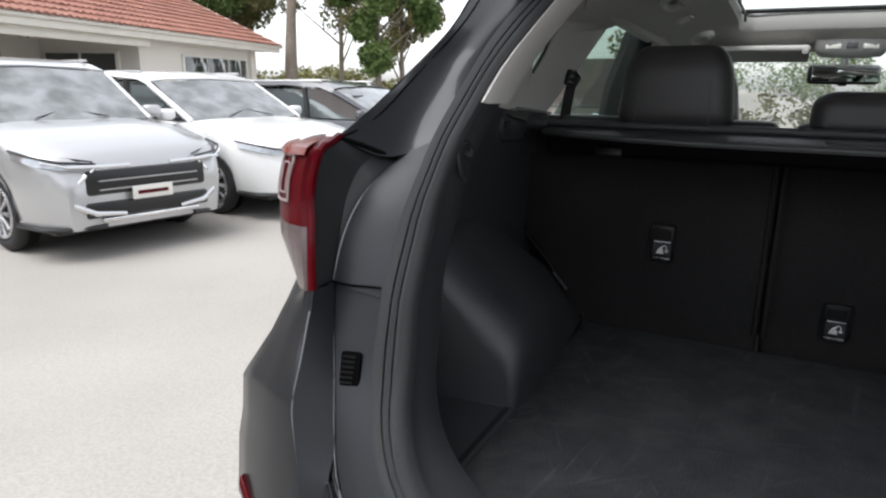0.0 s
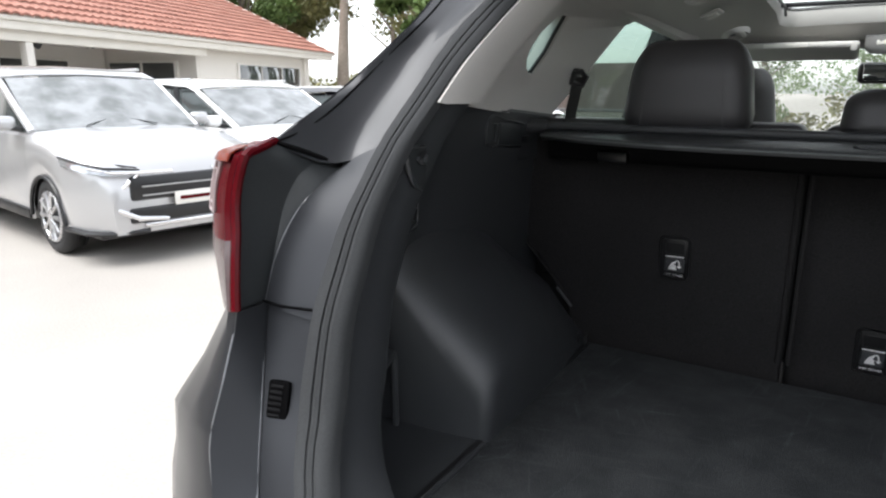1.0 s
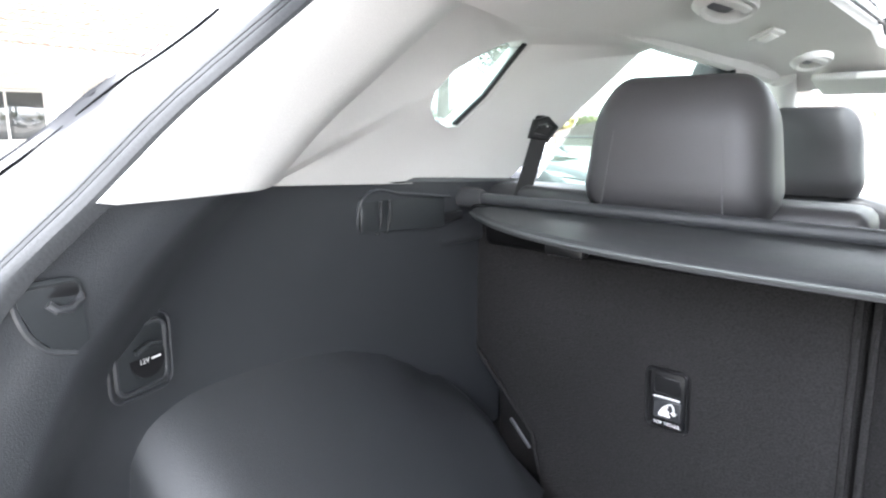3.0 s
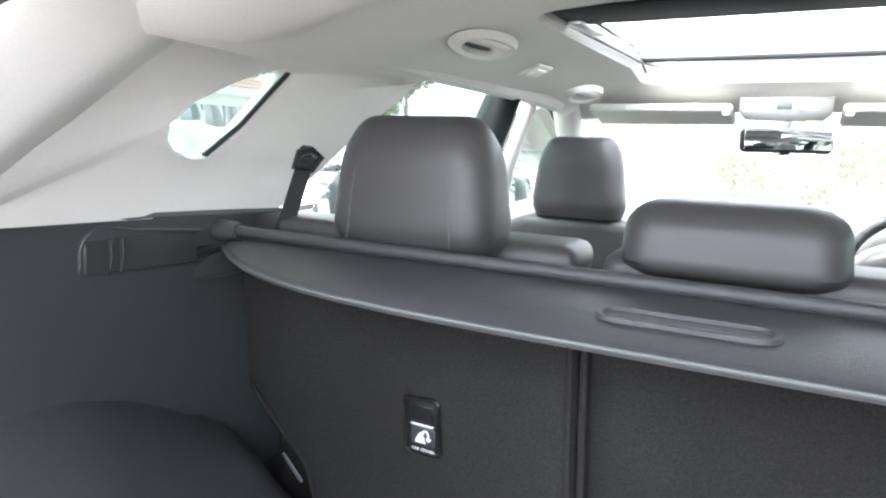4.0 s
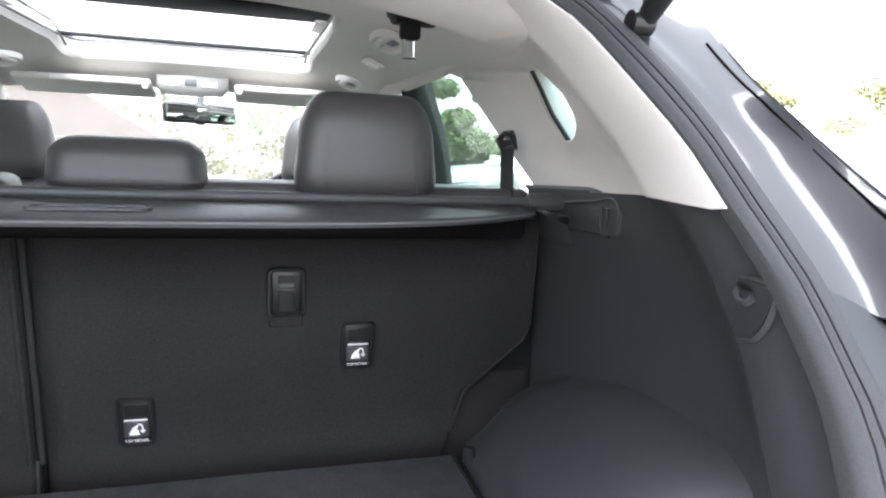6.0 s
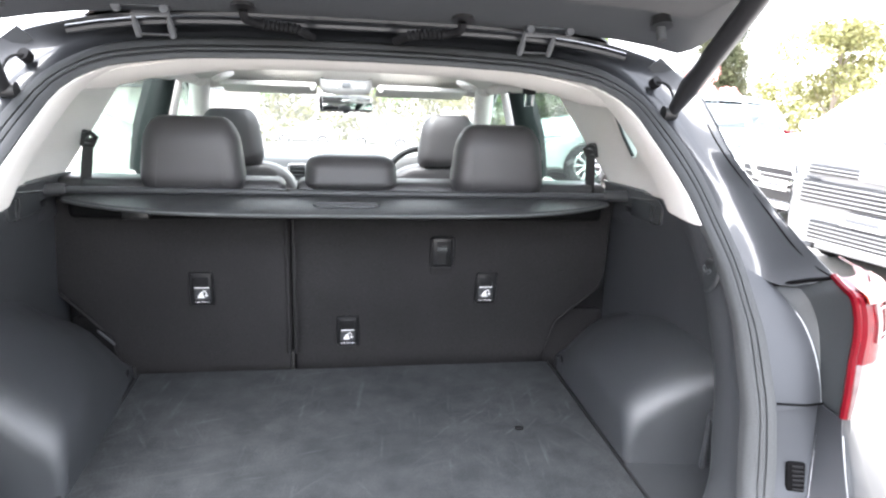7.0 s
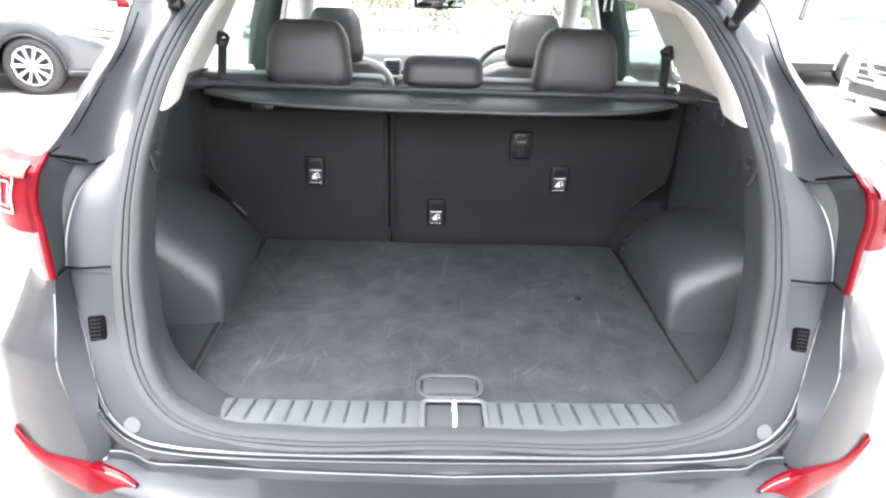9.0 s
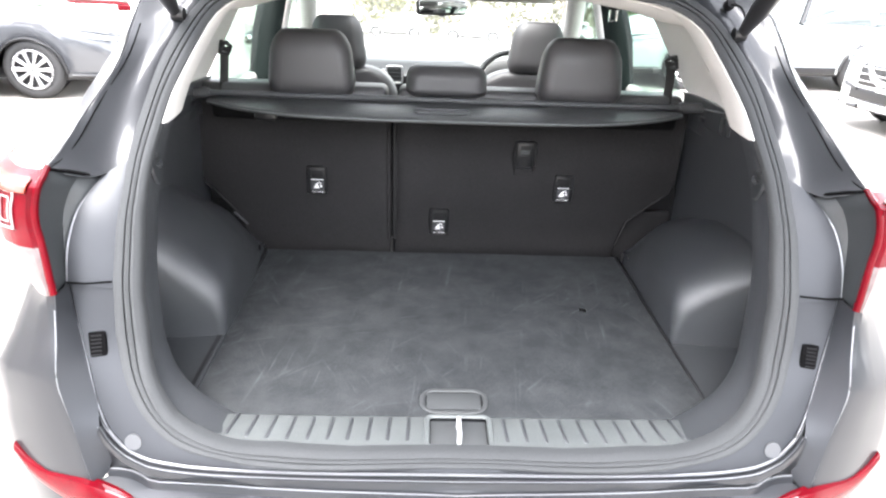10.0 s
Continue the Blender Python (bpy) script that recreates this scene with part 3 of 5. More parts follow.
# ---- sunroof ----
sunroof = thing("sunroof", "panoramic glass sunroof in a black frame", "sunroof")
tray = box((.69, .175, .02), (0, 1.325, 1.545), .006)
part("shade_cassette", tray, "stop_black", sunroof)
pane = part("pane", box((.70, .74, .005), (0, 1.57, 1.578), .002), "glass", sunroof)
pane.visible_shadow = False
pane = part("pane", box((.70, .20, .005), (0, 2.05, 1.535), .002, rot=(-12, 0, 0)), "glass", sunroof)
pane.visible_shadow = False
part("crossbar", box((.70, .018, .014), (0, 1.98, 1.53), .004), "black", sunroof)
for s in (1, -1):
    part("rail", tube([(s * .338, 1.25, 1.535), (s * .338, 1.98, 1.525), (s * .338, 2.03, 1.505)], .0045, 8), "black", sunroof)
    part("slide_cover", box((.03, .16, .012), (s * .325, 1.44, 1.535), .004), "silver_plastic", sunroof)

# ---- hatch interior ----
for s in (1, -1):
    def wall(y, z):
        lower = float(np.interp(y, [.1, .3, .6, 1.05], [.66, .70, .712, .742]))
        upper = float(np.interp(y, [.3, .5, .7, 1.05], [.64, .662, .682, .70]))
        return lower + (upper - lower) * max(0, min(1, (z - .80) / .45)) ** 1.5
    def seam(y):
        return float(np.interp(y, [.35, .46, .50, .52, .68, 1.02, 1.06], [1.256, 1.250, 1.249, 1.248, 1.236, 1.211, 1.208]))
    rim_pts = [p for p in seal_in if p[2] <= 1.262 and p[0] > .42]
    rows = []
    for x, y, z in rim_pts:
        row = [(x - .004, y + .002, z), (x + .001, y + .02, z), (x + .002, y + .06, z), (x + .003, y + .098, z), (x + .009, y + .112, z)]
        for k, d in enumerate((.135, .165, .20, .26)):
            u = (.3, .62, .86, 1.0)[k]
            w = max(wall(y + d, z), x + .02)
            row.append((x + (w - x) * u, y + d, z))
        flush = .021 * max(0, 1 - max(0, x - .42) / .09) if z < .85 else 0
        row = [(px, py, pz - flush * min(1, max(0, py - y) / .10)) for px, py, pz in row]
        y0 = y + .26
        for k in range(1, 8):
            yy = y0 + (1.06 - y0) * k / 7
            row.append((max(wall(yy, z), x + .02), yy, z - (.014 * k / 7 if z > 1.24 else 0)))
        rows.append(mirrored([(px, py, min(pz, seam(py) - .001)) for px, py, pz in row], s))
    part("side_trim", grid(rows, thick=-.006), "plastic", suv, "dark grained plastic load-bay side trim")
    # moulded cover of the wheel arch: upright rear face rolling over into a hump that dies into the side wall
    def arch(y, u):
        a = [(.528, .728), (.526, .775), (.526, .815), (.529, .843), (.541, .866), (.568, .890), (.604, .914), (.645, .935), (.69, .951), (.75, .962)]
        b = [(.540, .728), (.552, .748), (.570, .772), (.590, .798), (.611, .824), (.632, .846), (.655, .858), (.684, .866), (.715, .870), (.76, .873)]
        swell = .050 if s < 0 else .004
        return [(p[0], y, p[1] + (.034 if s < 0 else .010) * max(0, min(1.4, (p[0] - .60) / .10)) ** 2 * (1 - .6 * u) + swell * max(0, min(1, (p[0] - .53) / .16)) ** 1.4 * (1 - .75 * u ** 2)) for p in (lerp(c, d, u) for c, d in zip(a, b))]
    full = arch(0, 0)
    rows = []
    for a in (0, 15, 30, 45, 60, 75, 90):
        back, drop = 1 - math.cos(radians(a)), 1 - math.sin(radians(a))
        row = []
        for k, (x, y, z) in enumerate(full):
            roll = min(1, max(0, (z - .78) / .09))
            side, over = .016 + .016 * roll, .040 * roll
            row.append((x + side * drop * (1 if k < 5 else (9 - k) / 5), .403 - .18 * (x - .528) * (1 - a / 110) + (.018 + .045 * roll) * back, z - over * drop))
        rows.append(row)
    rows.insert(0, [(.752, .362, z) for x, y, z in rows[0]])
    for y, u in ((.53, .04), (.60, .14), (.67, .30), (.74, .52), (.80, .76), (.85, .96), (.872, 1.0)):
        rows.append(arch(y, u))
    rows.append([(x + .012, .905, .728 + (z - .728) * .86) for x, y, z in arch(0, 1.0)])
    rows.append([(x + .03, .945, .728 + (z - .728) * .45) for x, y, z in arch(0, 1.0)])
    part("wheel_arch_cover", grid([mirrored(r, s) for r in rows], thick=-.004), "plastic", suv, "moulded dark plastic wheel-arch cover")
    part("corner_tray", grid([mirrored(r, s) for r in ([(.525, .10, .729), (.525, .40, .729)], [(.60, .12, .731), (.60, .40, .731)], [(.66, .20, .738), (.70, .40, .738)], [(.78, .16, .742), (.80, .40, .742)])], thick=-.01), "plastic", suv)
    # pale upper trim with the funnel round the quarter window
    win = [(.650, .788, 1.348), (.655, .785, 1.330), (.664, .800, 1.314), (.676, .835, 1.303), (.685, .870, 1.304), (.687, .940, 1.345), (.688, 1.0, 1.392), (.688, 1.050, 1.430), (.682, 1.035, 1.436), (.668, .965, 1.424), (.656, .895, 1.403), (.649, .825, 1.376)]
    pane_edge = [(x + .045, y + .012, z) for x, y, z in win]
    border = [(.612, .478, 1.246), (.646, .52, 1.245), (.681, .70, 1.231), (.699, .88, 1.218), (.706, 1.02, 1.208), (.676, 1.20, 1.325), (.66, 1.40, 1.438), (.615, 1.40, 1.452), (.605, 1.0, 1.457), (.575, .80, 1.468), (.52, .69, 1.478), (.585, .60, 1.39)]
    # follow the border corner by corner so that both outlines keep step
    bord, wins = [], []
    for k in range(12):
        for j in range(5):
            bord.append(lerp(border[k], border[(k + 1) % 12], j / 5))
            wins.append(lerp(win[k], win[(k + 1) % 12], j / 5))
    rows = [mirrored([(x + .046, y + .012, z) for x, y, z in wins], s), mirrored([(x + .012, y + .003, z) for x, y, z in wins], s), mirrored([(x + .003, y, z) for x, y, z in wins], s)]
    for u, push in ((.03, -.001), (.10, .002), (.22, .006), (.42, .008), (.65, .006), (.85, .002), (1, 0)):
        rows.append(mirrored([(p[0] + push, p[1], p[2]) for p in (lerp(a, b, u) for a, b in zip(wins, bord))], s))
    part("pillar_trim", grid(rows, closed=True, thick=-.004), "pillar", suv, "pale grey plastic upper pillar trim")
    foot = next(lerp(p, q, (1.2535 - p[2]) / (q[2] - p[2])) for p, q in zip(seal_in, seal_in[1:]) if p[2] <= 1.2535 < q[2])
    a = [foot] + [p for p in seal_in if 1.258 <= p[2] and p[0] > .30]
    back = [(x + .003, y + .135, z - .002) for x, y, z in a]
    part("pillar_trim", grid([mirrored([(x - .006, y, z) for x, y, z in a], s), mirrored([(x - .008, y + .012, z - .002) for x, y, z in a], s), mirrored([(x - .006, y + .055, z - .002) for x, y, z in a], s), mirrored([(x - .002, y - .022, z) for x, y, z in back], s), *(mirrored([(x + dx, y + dy, z) for x, y, z in back], s) for dx, dy in ((.001, -.008), (.006, .005), (.014, .018), (.026, .032), (.042, .048), (.066, .072)))], thick=.004), "pillar", suv)
    qp = part("quarter_window", grid([mirrored(pane_edge[:6], s), mirrored(pane_edge[:5:-1], s)], thick=.003), "dark_glass", suv)
    part("window_edge", tube(mirrored([(p[0] + .004, p[1] - .001, p[2] + .001) for p in win[4:8]], s), .0045, 6), "black", qp)
    # bag hook in a shallow pocket of the rim
    part("pocket_edge", tube(mirrored(curve([(.575, .262, 1.198), (.576, .285, 1.198), (.577, .306, 1.195), (.578, .309, 1.183)], 12), s), .0032, 6), "lamp_black", suv)
    part("pocket_edge", tube(mirrored(curve([(.575, .262, 1.198), (.575, .264, 1.183), (.575, .270, 1.164), (.576, .281, 1.15), (.578, .302, 1.142)], 14), s), .0028, 6), "plastic", suv)
    # dark patch and bar paint the pocket's shade; the surface is not sunk
    part("pocket_recess", grid([mirrored([(.5745, .264, 1.196), (.5745, .266, 1.182), (.5745, .273, 1.163), (.5755, .284, 1.150), (.5785, .302, 1.144)], s), mirrored([(.576, .306, 1.194), (.5765, .307, 1.182), (.5775, .3085, 1.170), (.579, .3095, 1.160), (.580, .311, 1.150)], s)], thick=.002), "lamp_black", suv)
    part("pocket_slot", box((.008, .044, .011), (s * .5775, .285, 1.1915), .002, 2), "black", suv)
    part("bag_hook", tube(mirrored([(.582, .308, 1.192), (.574, .307, 1.183), (.571, .299, 1.178), (.570, .289, 1.179), (.571, .284, 1.184)], s), .0035, 8), "plastic", suv)
    # recess with grip ribs beside the cover's mount
    part("recess_edge", tube(mirrored(curve([(.690, .86, 1.200), (.687, .76, 1.213), (.684, .69, 1.218), (.683, .679, 1.21), (.688, .677, 1.185), (.692, .678, 1.165), (.694, .69, 1.157)], 24), s), .0026, 6), "plastic", suv)
    # dark box painted in for the shade inside the recess
    part("grip_recess", box((.006, .175, .050), (s * .6925, .768, 1.186), .002, 1, rot=(-5, s * 4, s * -4)), "lamp_black", suv)
    for y in (.715, .731):
        part("grip_rib", tube(mirrored(curve([(.684, y, 1.207), (.685, y + .001, 1.185), (.688, y - .004, 1.163)], 8), s), .0028, 6), "rubber", suv)
    part("cover_mount", box((.05, .17, .062), (s * .728, .93, 1.150), .012, 3), "plastic", suv)
    part("mount_slot", box((.012, .05, .014), (s * .702, .875, 1.168), .003), "black", suv)
    # lip of the corner pocket
    part("pocket_lip", tube(mirrored([(.67, .362, .735), (.672, .362, .86), (.668, .35, .872), (.64, .27, .872), (.60, .17, .872)], s), [.006, .006, .009, .009, .009], 8), "plastic", suv)
# 12 volt socket in the wall beside the silver row's side
frame_pts = [(-.672, y, z) for y, z in rounded(.352, .418, 1.045, 1.117, .012, 4)]
socket = part("power_socket", tube(frame_pts, .0032, 6, closed=True), "plastic", suv, "capped power socket with white print")
part("socket_plate", box((.006, .062, .068), (-.674, .385, 1.081), .003, 2), "lamp_black", socket)
part("outer_rim", tube([(-.673, y, z) for y, z in rounded(.344, .427, 1.037, 1.125, .016, 4)], .0022, 6, closed=True), "plastic", socket)
part("cap", disc(.024, .014, (-.678, .392, 1.079), (0, 82, 0), 24), "black", socket)
part("cap_lip", disc(.027, .006, (-.683, .392, 1.078), (0, 82, 0), 24), "lamp_black", socket)
part("finger_grip", tube([(-.668, .375, 1.088), (-.667, .392, 1.094), (-.667, .408, 1.09)], .004, 6), "lamp_black", socket)
font = bpy.data.curves.new("socket_text", "FONT")
font.body, font.size, font.align_x, font.extrude = "12V", .0085, "CENTER", .0003
font.materials.append(M["white_print"])
t = new("socket_text", font)
t.parent = socket
t.matrix_local = pose(-.669, .386, 1.073, 90, 0, 90)
socket.matrix_local = pose(-.646, .376, 1.100, 0, 0, 17) @ Matrix.Scale(.84, 4) @ pose(.672, -.385, -1.081)
part("text_bar", box((.001, .012, .0024), (-.669, .402, 1.0762)), "white_print", socket)
part("release_knob", box((.02, .03, .02), (-.694, .352, .985), .008, 2), "black", suv)

striker = part("hatch_tray", box((.112, .08, .02), (.003, .07, .730), .006, 2), "handle_grey", suv)
part("tray_rim", tube([(x, y, .7455) for x, y in rounded(-.057, .063, .026, .114, .012, 4)], .0055, 6, closed=True, flat=.7), "sill", striker)
part("hatch_striker", tube([(.003, .040, .738), (.003, .043, .764), (.003, .085, .764), (.003, .088, .738)], .0042, 8), "zinc", striker, "bright steel hatch striker loop")
for x0, x1 in ((-.505, -.058), (.064, .505)):
    rows = []
    for k in range(17):
        x = x0 + (x1 - x0) * k / 16
        lift = float(np.interp(abs(x), [.30, .37, .438, .49, .53], [0, .003, .010, .027, .055]))
        rows.append([(x, .018 + lift * .75, .745 + lift), (x, .024 + lift * .75, .750 + lift), (x, .045 + lift * .5, .746 + lift * .75), (x, .11 + lift * .2, .741 + lift * .35), (x, .122, .7365 + lift * .15), (x, .122, .72)])
    plate = part("sill_trim", grid(rows, thick=.004), "sill", suv, "scuffed grey plastic sill plate with grooves drawn as darker strips")
    for k in range(11):
        x = (.092 + .0365 * k) * (1 if x0 > 0 else -1)
        lift = float(np.interp(abs(x), [.30, .37, .438, .49], [0, .004, .014, .034]))
        # flush darker strip; the groove's shade is put into its colour
        part("rib", box((.007, .070, .004), (x, .076 + lift * .35, .7432 + lift * .55), .0015, 1, rot=(-4 - lift * 250, 0, 12 * x)), "plastic", plate)

floor = thing("cargo_floor", "worn charcoal carpeted load floor with pale scuffs", "floor mat")
rows = []
for k in range(21):
    y = .124 + (.892 - .124) * k / 20
    rows.append([(x, y, .7355 + .0015 * noise.noise((x * 5, y * 5, 0))) for x in np.linspace(-.532, .519, 27)])
part("board", grid(rows, thick=.02), "carpet", floor)
pts = rounded(-.066, .062, .135, .205, .028)
part("pull_handle", tube([(x, y, .739) for x, y in pts], .005, 8, closed=True, flat=.5), "handle_grey", floor, "oval grey plastic lift handle")
for x, w in ((-.5365, .010), (.5215, .006)):
    part("edge_gap", box((w, .756, .006), (x, .508, .7372), .001, 1), "black", floor)
part("handle_recess", box((.108, .052, .004), (-.002, .17, .7385), .0015), "handle_grey", floor)
part("hole", disc(.009, .003, (.347, .556, .7375), sides=12), "black", floor)

# ---- rear seat ----
rear_seat = thing("rear_bench", "split folding rear seat with charcoal felt back and grey leather", "car seat")


def slab(outline, y_low, y_high, z_low, z_high, deep, bevel):
    bm = bmesh.new()
    vs = [bm.verts.new((x, 0, z)) for x, z in outline]
    f = bm.faces.new(vs)
    r = bmesh.ops.extrude_face_region(bm, geom=[f])
    for v in r["geom"]:
        if isinstance(v, bmesh.types.BMVert):
            v.co.y += deep
    bmesh.ops.recalc_face_normals(bm, faces=bm.faces)
    bmesh.ops.bevel(bm, geom=bm.edges[:], offset=bevel, segments=3, profile=.5, affect="EDGES")
    for v in bm.verts:
        v.co.y += y_low + (y_high - y_low) * (v.co.z - z_low) / (z_high - z_low)
    return bm


def seat_y(z, x=-.4):
    return (1.0 if x < -.16 else 1.03) - .10 * (z - .70)


left_half = [(-.608, .64), (-.167, .64), (-.167, 1.17), (-.725, 1.17), (-.738, .93), (-.622, .79)]
right_half = [(-.166, .64), (.55, .64), (.58, .80), (.70, .90), (.712, .935), (.705, 1.17), (-.166, 1.17)]
back_l = part("backrest", slab(left_half, 1.0, .953, .70, 1.17, .13, .012), "felt", rear_seat)
back_r = part("backrest", slab(right_half, 1.03, .983, .70, 1.17, .10, .012), "felt", rear_seat)
for x in (-.176, -.158):
    part("piping", tube([(x, seat_y(z) - .002, z) for z in np.linspace(.735, 1.165, 8)], .0052, 8), "felt", rear_seat)
part("seam", box((.008, .012, .07), (-.167, 1.0, .705), .002, 1), "black", rear_seat)
for xs in ((-.72, -.18), (-.15, .68)):
    part("cushion_top", box((xs[1] - xs[0], .10, .05), (sum(xs) / 2, 1.02, 1.185), .02, 3), "leather", rear_seat)
def tether(x, z, owner, mats=("plastic", "black")):
    """Tether anchor: a moulded frame with a slot, a printed flap and white lettering."""
    y = seat_y(z, x)
    m = pose(x, y, z, 6, 0, 0)
    def put(name, bm, mat, label=""):
        bmesh.ops.transform(bm, matrix=m, verts=bm.verts)
        return part(name, bm, mat, owner, label)
    put("tether_frame", tube([(px, -.003, pz) for px, pz in rounded(-.0275, .0275, -.041, .047, .008, 4)], .0036, 6, closed=True), "black", "dark moulded tether anchor frame")
    put("tether_cover", box((.052, .006, .084), (0, .0, .003), .003, 2), "black")
    put("slot", box((.038, .004, .026), (0, -.0025, .024), .0015, 1), "black")
    put("slot_line", box((.037, .003, .0016), (0, -.0045, .006)), "white_print")
    put("flap", box((.040, .004, .030), (0, -.0025, -.013), .0015, 1), "plastic")
    bm = box((.017, .002, .0035), (-.003, -.0055, -.021), .0008, 1)
    box((.012, .002, .007), (-.002, -.0055, -.0155), .001, 1, into=bm)
    tube([(-.009, -.0055, -.019), (-.004, -.0055, -.010), (.002, -.0055, -.006)], .0026, 6, into=bm)
    tube([(-.001, -.0055, -.012), (.003, -.0055, -.003), (.007, -.0055, -.002), (.010, -.0055, -.006), (.011, -.0055, -.017)], .0014, 6, into=bm)
    tube([(.007, -.0055, -.014), (.011, -.0055, -.018), (.014, -.0055, -.014)], .0014, 6, into=bm)
    put("tether_symbol", bm, "white_print")
    font = bpy.data.curves.new("tether_text", "FONT")
    font.body, font.size, font.align_x, font.extrude = "TOP TETHER", .0066, "CENTER", .0003
    font.materials.append(M["white_print"])
    t = new("tether_text", font)
    t.parent = owner
    t.matrix_world = m @ pose(0, -.0048, -.0365, 90, 0, 0)


for x, z, owner in ((-.390, .926, back_l), (-.019, .783, back_r), (.363, .908, back_r)):
    tether(x, z, owner)
x, z = .233, 1.018
m = pose(x, seat_y(z, x), z, 6, 0, 0)
for name, bm, mat in (("strap_frame", tube([(px, -.003, pz) for px, pz in rounded(-.029, .029, -.042, .042, .009, 4)], .005, 6, closed=True), "black"),
                      ("strap_guide", box((.05, .006, .08), (0, 0, 0), .003, 2), "black"),
                      ("slot", box((.03, .004, .016), (0, -.003, .022), .001, 1), "black"),
                      ("catch", box((.028, .008, .008), (0, -.005, .014), .002, 1), "sill"),
                      ("slot_line", box((.028, .004, .0016), (0, -.005, .006)), "sill"),
                      ("flap", box((.028, .004, .036), (0, -.003, -.018), .002, 1), "black"),
                      ("fabric_tab", box((.058, .005, .022), (0, -.003, -.054), .002, 1), "felt")):
    bmesh.ops.transform(bm, matrix=m, verts=bm.verts)
    part(name, bm, mat, back_r)
for pts in ([(-.72, 1.16), (-.734, .94), (-.728, .915), (-.625, .795), (-.612, .72)], [(.70, 1.16), (.708, .94), (.698, .905), (.582, .80), (.56, .71)]):
    part("edge_piping", tube([(x, seat_y(z, x) + .003, z) for x, z in pts], .0038, 8), "felt", rear_seat)
part("seat_latch", box((.056, .004, .007), (-.624, .960, .806), .0015, 1, rot=(0, 46, 0)), "grey_cap", rear_seat)
for s in (1, -1):
    # black plates added to block outside light showing past the seat
    part("seat_bulkhead", box((.34, .02, .62), (s * .69, 1.075, .80), .004), "black", rear_seat)
    part("inner_skin", box((.012, .26, .60), (s * .772, .97, .82), .004), "black", suv)
    part("floor_hook", tube([(s * .535, .865, .735), (s * .535, .865, .762), (s * .545, .85, .768), (s * .55, .85, .74)], .004, 8), "black", suv)


def cushion(w, d, h, taper=.86, mat_r=.042):
    """A padded head restraint: rounded slices stacked upwards."""
    rows = []
    for k in range(19):
        v = math.sin(math.pi / 2 * k / 18) ** .9
        up, low = min(1, max(0, (v - .62) / .38)), min(1, max(0, (.22 - v) / .22))
        grow = 1 - .72 * (1 - math.sqrt(1 - up ** 2)) - .35 * low ** 2
        shoulder = 1 - .38 * (1 - math.sqrt(1 - up ** 2.2)) - .11 * low ** 2
        ww, dd = w * (1 + (taper - 1) * v) * shoulder, d * (1 - .25 * v) * grow
        rows.append([(x, y, h * v) for x, y in rounded(-ww / 2, ww / 2, -dd / 2, dd / 2, min(mat_r, dd * .48), 7)])
    bm = grid(rows, closed=True)
    for r in (0, -1):
        z = rows[r][0][2]
        bm.faces.new([v for v in bm.verts if abs(v.co.z - z) < 1e-6])
    return bm


for x, w, h, z in ((-.388, .243, .174, 1.19), (-.012, .236, .085, 1.19), (.36, .243, .174, 1.19)):
    hr = thing("headrest", "", "", (x, .960 if abs(x) > .1 else 1.005, z))
    hr.parent = rear_seat
    part("pad", cushion(w, .13, h, .86 if h > .1 else .95), "leather", hr)
    for s in (1, -1):
        part("post", tube([(s * .05, .01, -.03), (s * .05, .01, .02)], .007, 8), "chrome", hr)
        part("collar", box((.03, .03, .008), (s * .05, .01, -.004), .003, 1), "black", hr)
        if h > .1:
            part("stitching", tube([(s * (w * .5 * (1 - .14 * v) - .044), -.065 * (1 - .25 * v) + .0006, h * v) for v in np.linspace(.08, .62, 9)], .001, 5), "leather", hr)

# ---- cargo cover ----
cover = thing("cargo_cover", "black retractable cargo cover partly rolled in its cassette", "cargo cover")
part("cassette", box((1.30, .066, .060), (-.01, .932, 1.156), .014, 3), "stop_black", cover)
part("rod", tube([(-.67, .897, 1.196), (.65, .897, 1.194)], .009, 12), "cover", cover)
rows = []
for k in range(41):
    x = -.66 + 1.30 * k / 40
    q = (abs(x + .01) / .65)
    ye = .722 + .150 * q**4
    rows.append([(x, .90, 1.188), (x, lerp((.9,), (ye,), .5)[0], 1.186), (x, ye + .006, 1.183), (x, ye, 1.178), (x, ye + .002, 1.172)])
part("flap", grid(rows, thick=.004), "cover", cover)
# pale tube draws the bright lit line along the flap's edge
part("hem", tube([(r[3][0], r[3][1] - .001, r[3][2]) for r in rows], .0022, 6), "sill", cover)
part("pull_grip", tube([(x, y, z) for (x, y), z in zip(rounded(-.10, .045, .775, .815, .018, 6), [1.186] * 28)], .004, 6, closed=True), "cover", cover)
for k in range(3):
    part("grip_rib", tube([(-.085, .786 + .009 * k, 1.184), (.03, .786 + .009 * k, 1.184)], .0025, 6), "cover", cover)
for s in (1, -1):
    e = part("end_cap", tube([(-.01 + s * .645, .897, 1.196), (-.01 + s * .655, .897, 1.196), (-.01 + s * .72, .90, 1.196)], [.012, .015, .016], 14), "cover", cover)
    part("clip", box((.03, .02, .02), (-.01 + s * .64, .888, 1.178), .004), "black", cover)
    if s < 0:
        part("latch_clip", box((.06, .022, .022), (-.01 + s * .50, .893, 1.140), .005), "black", cover)

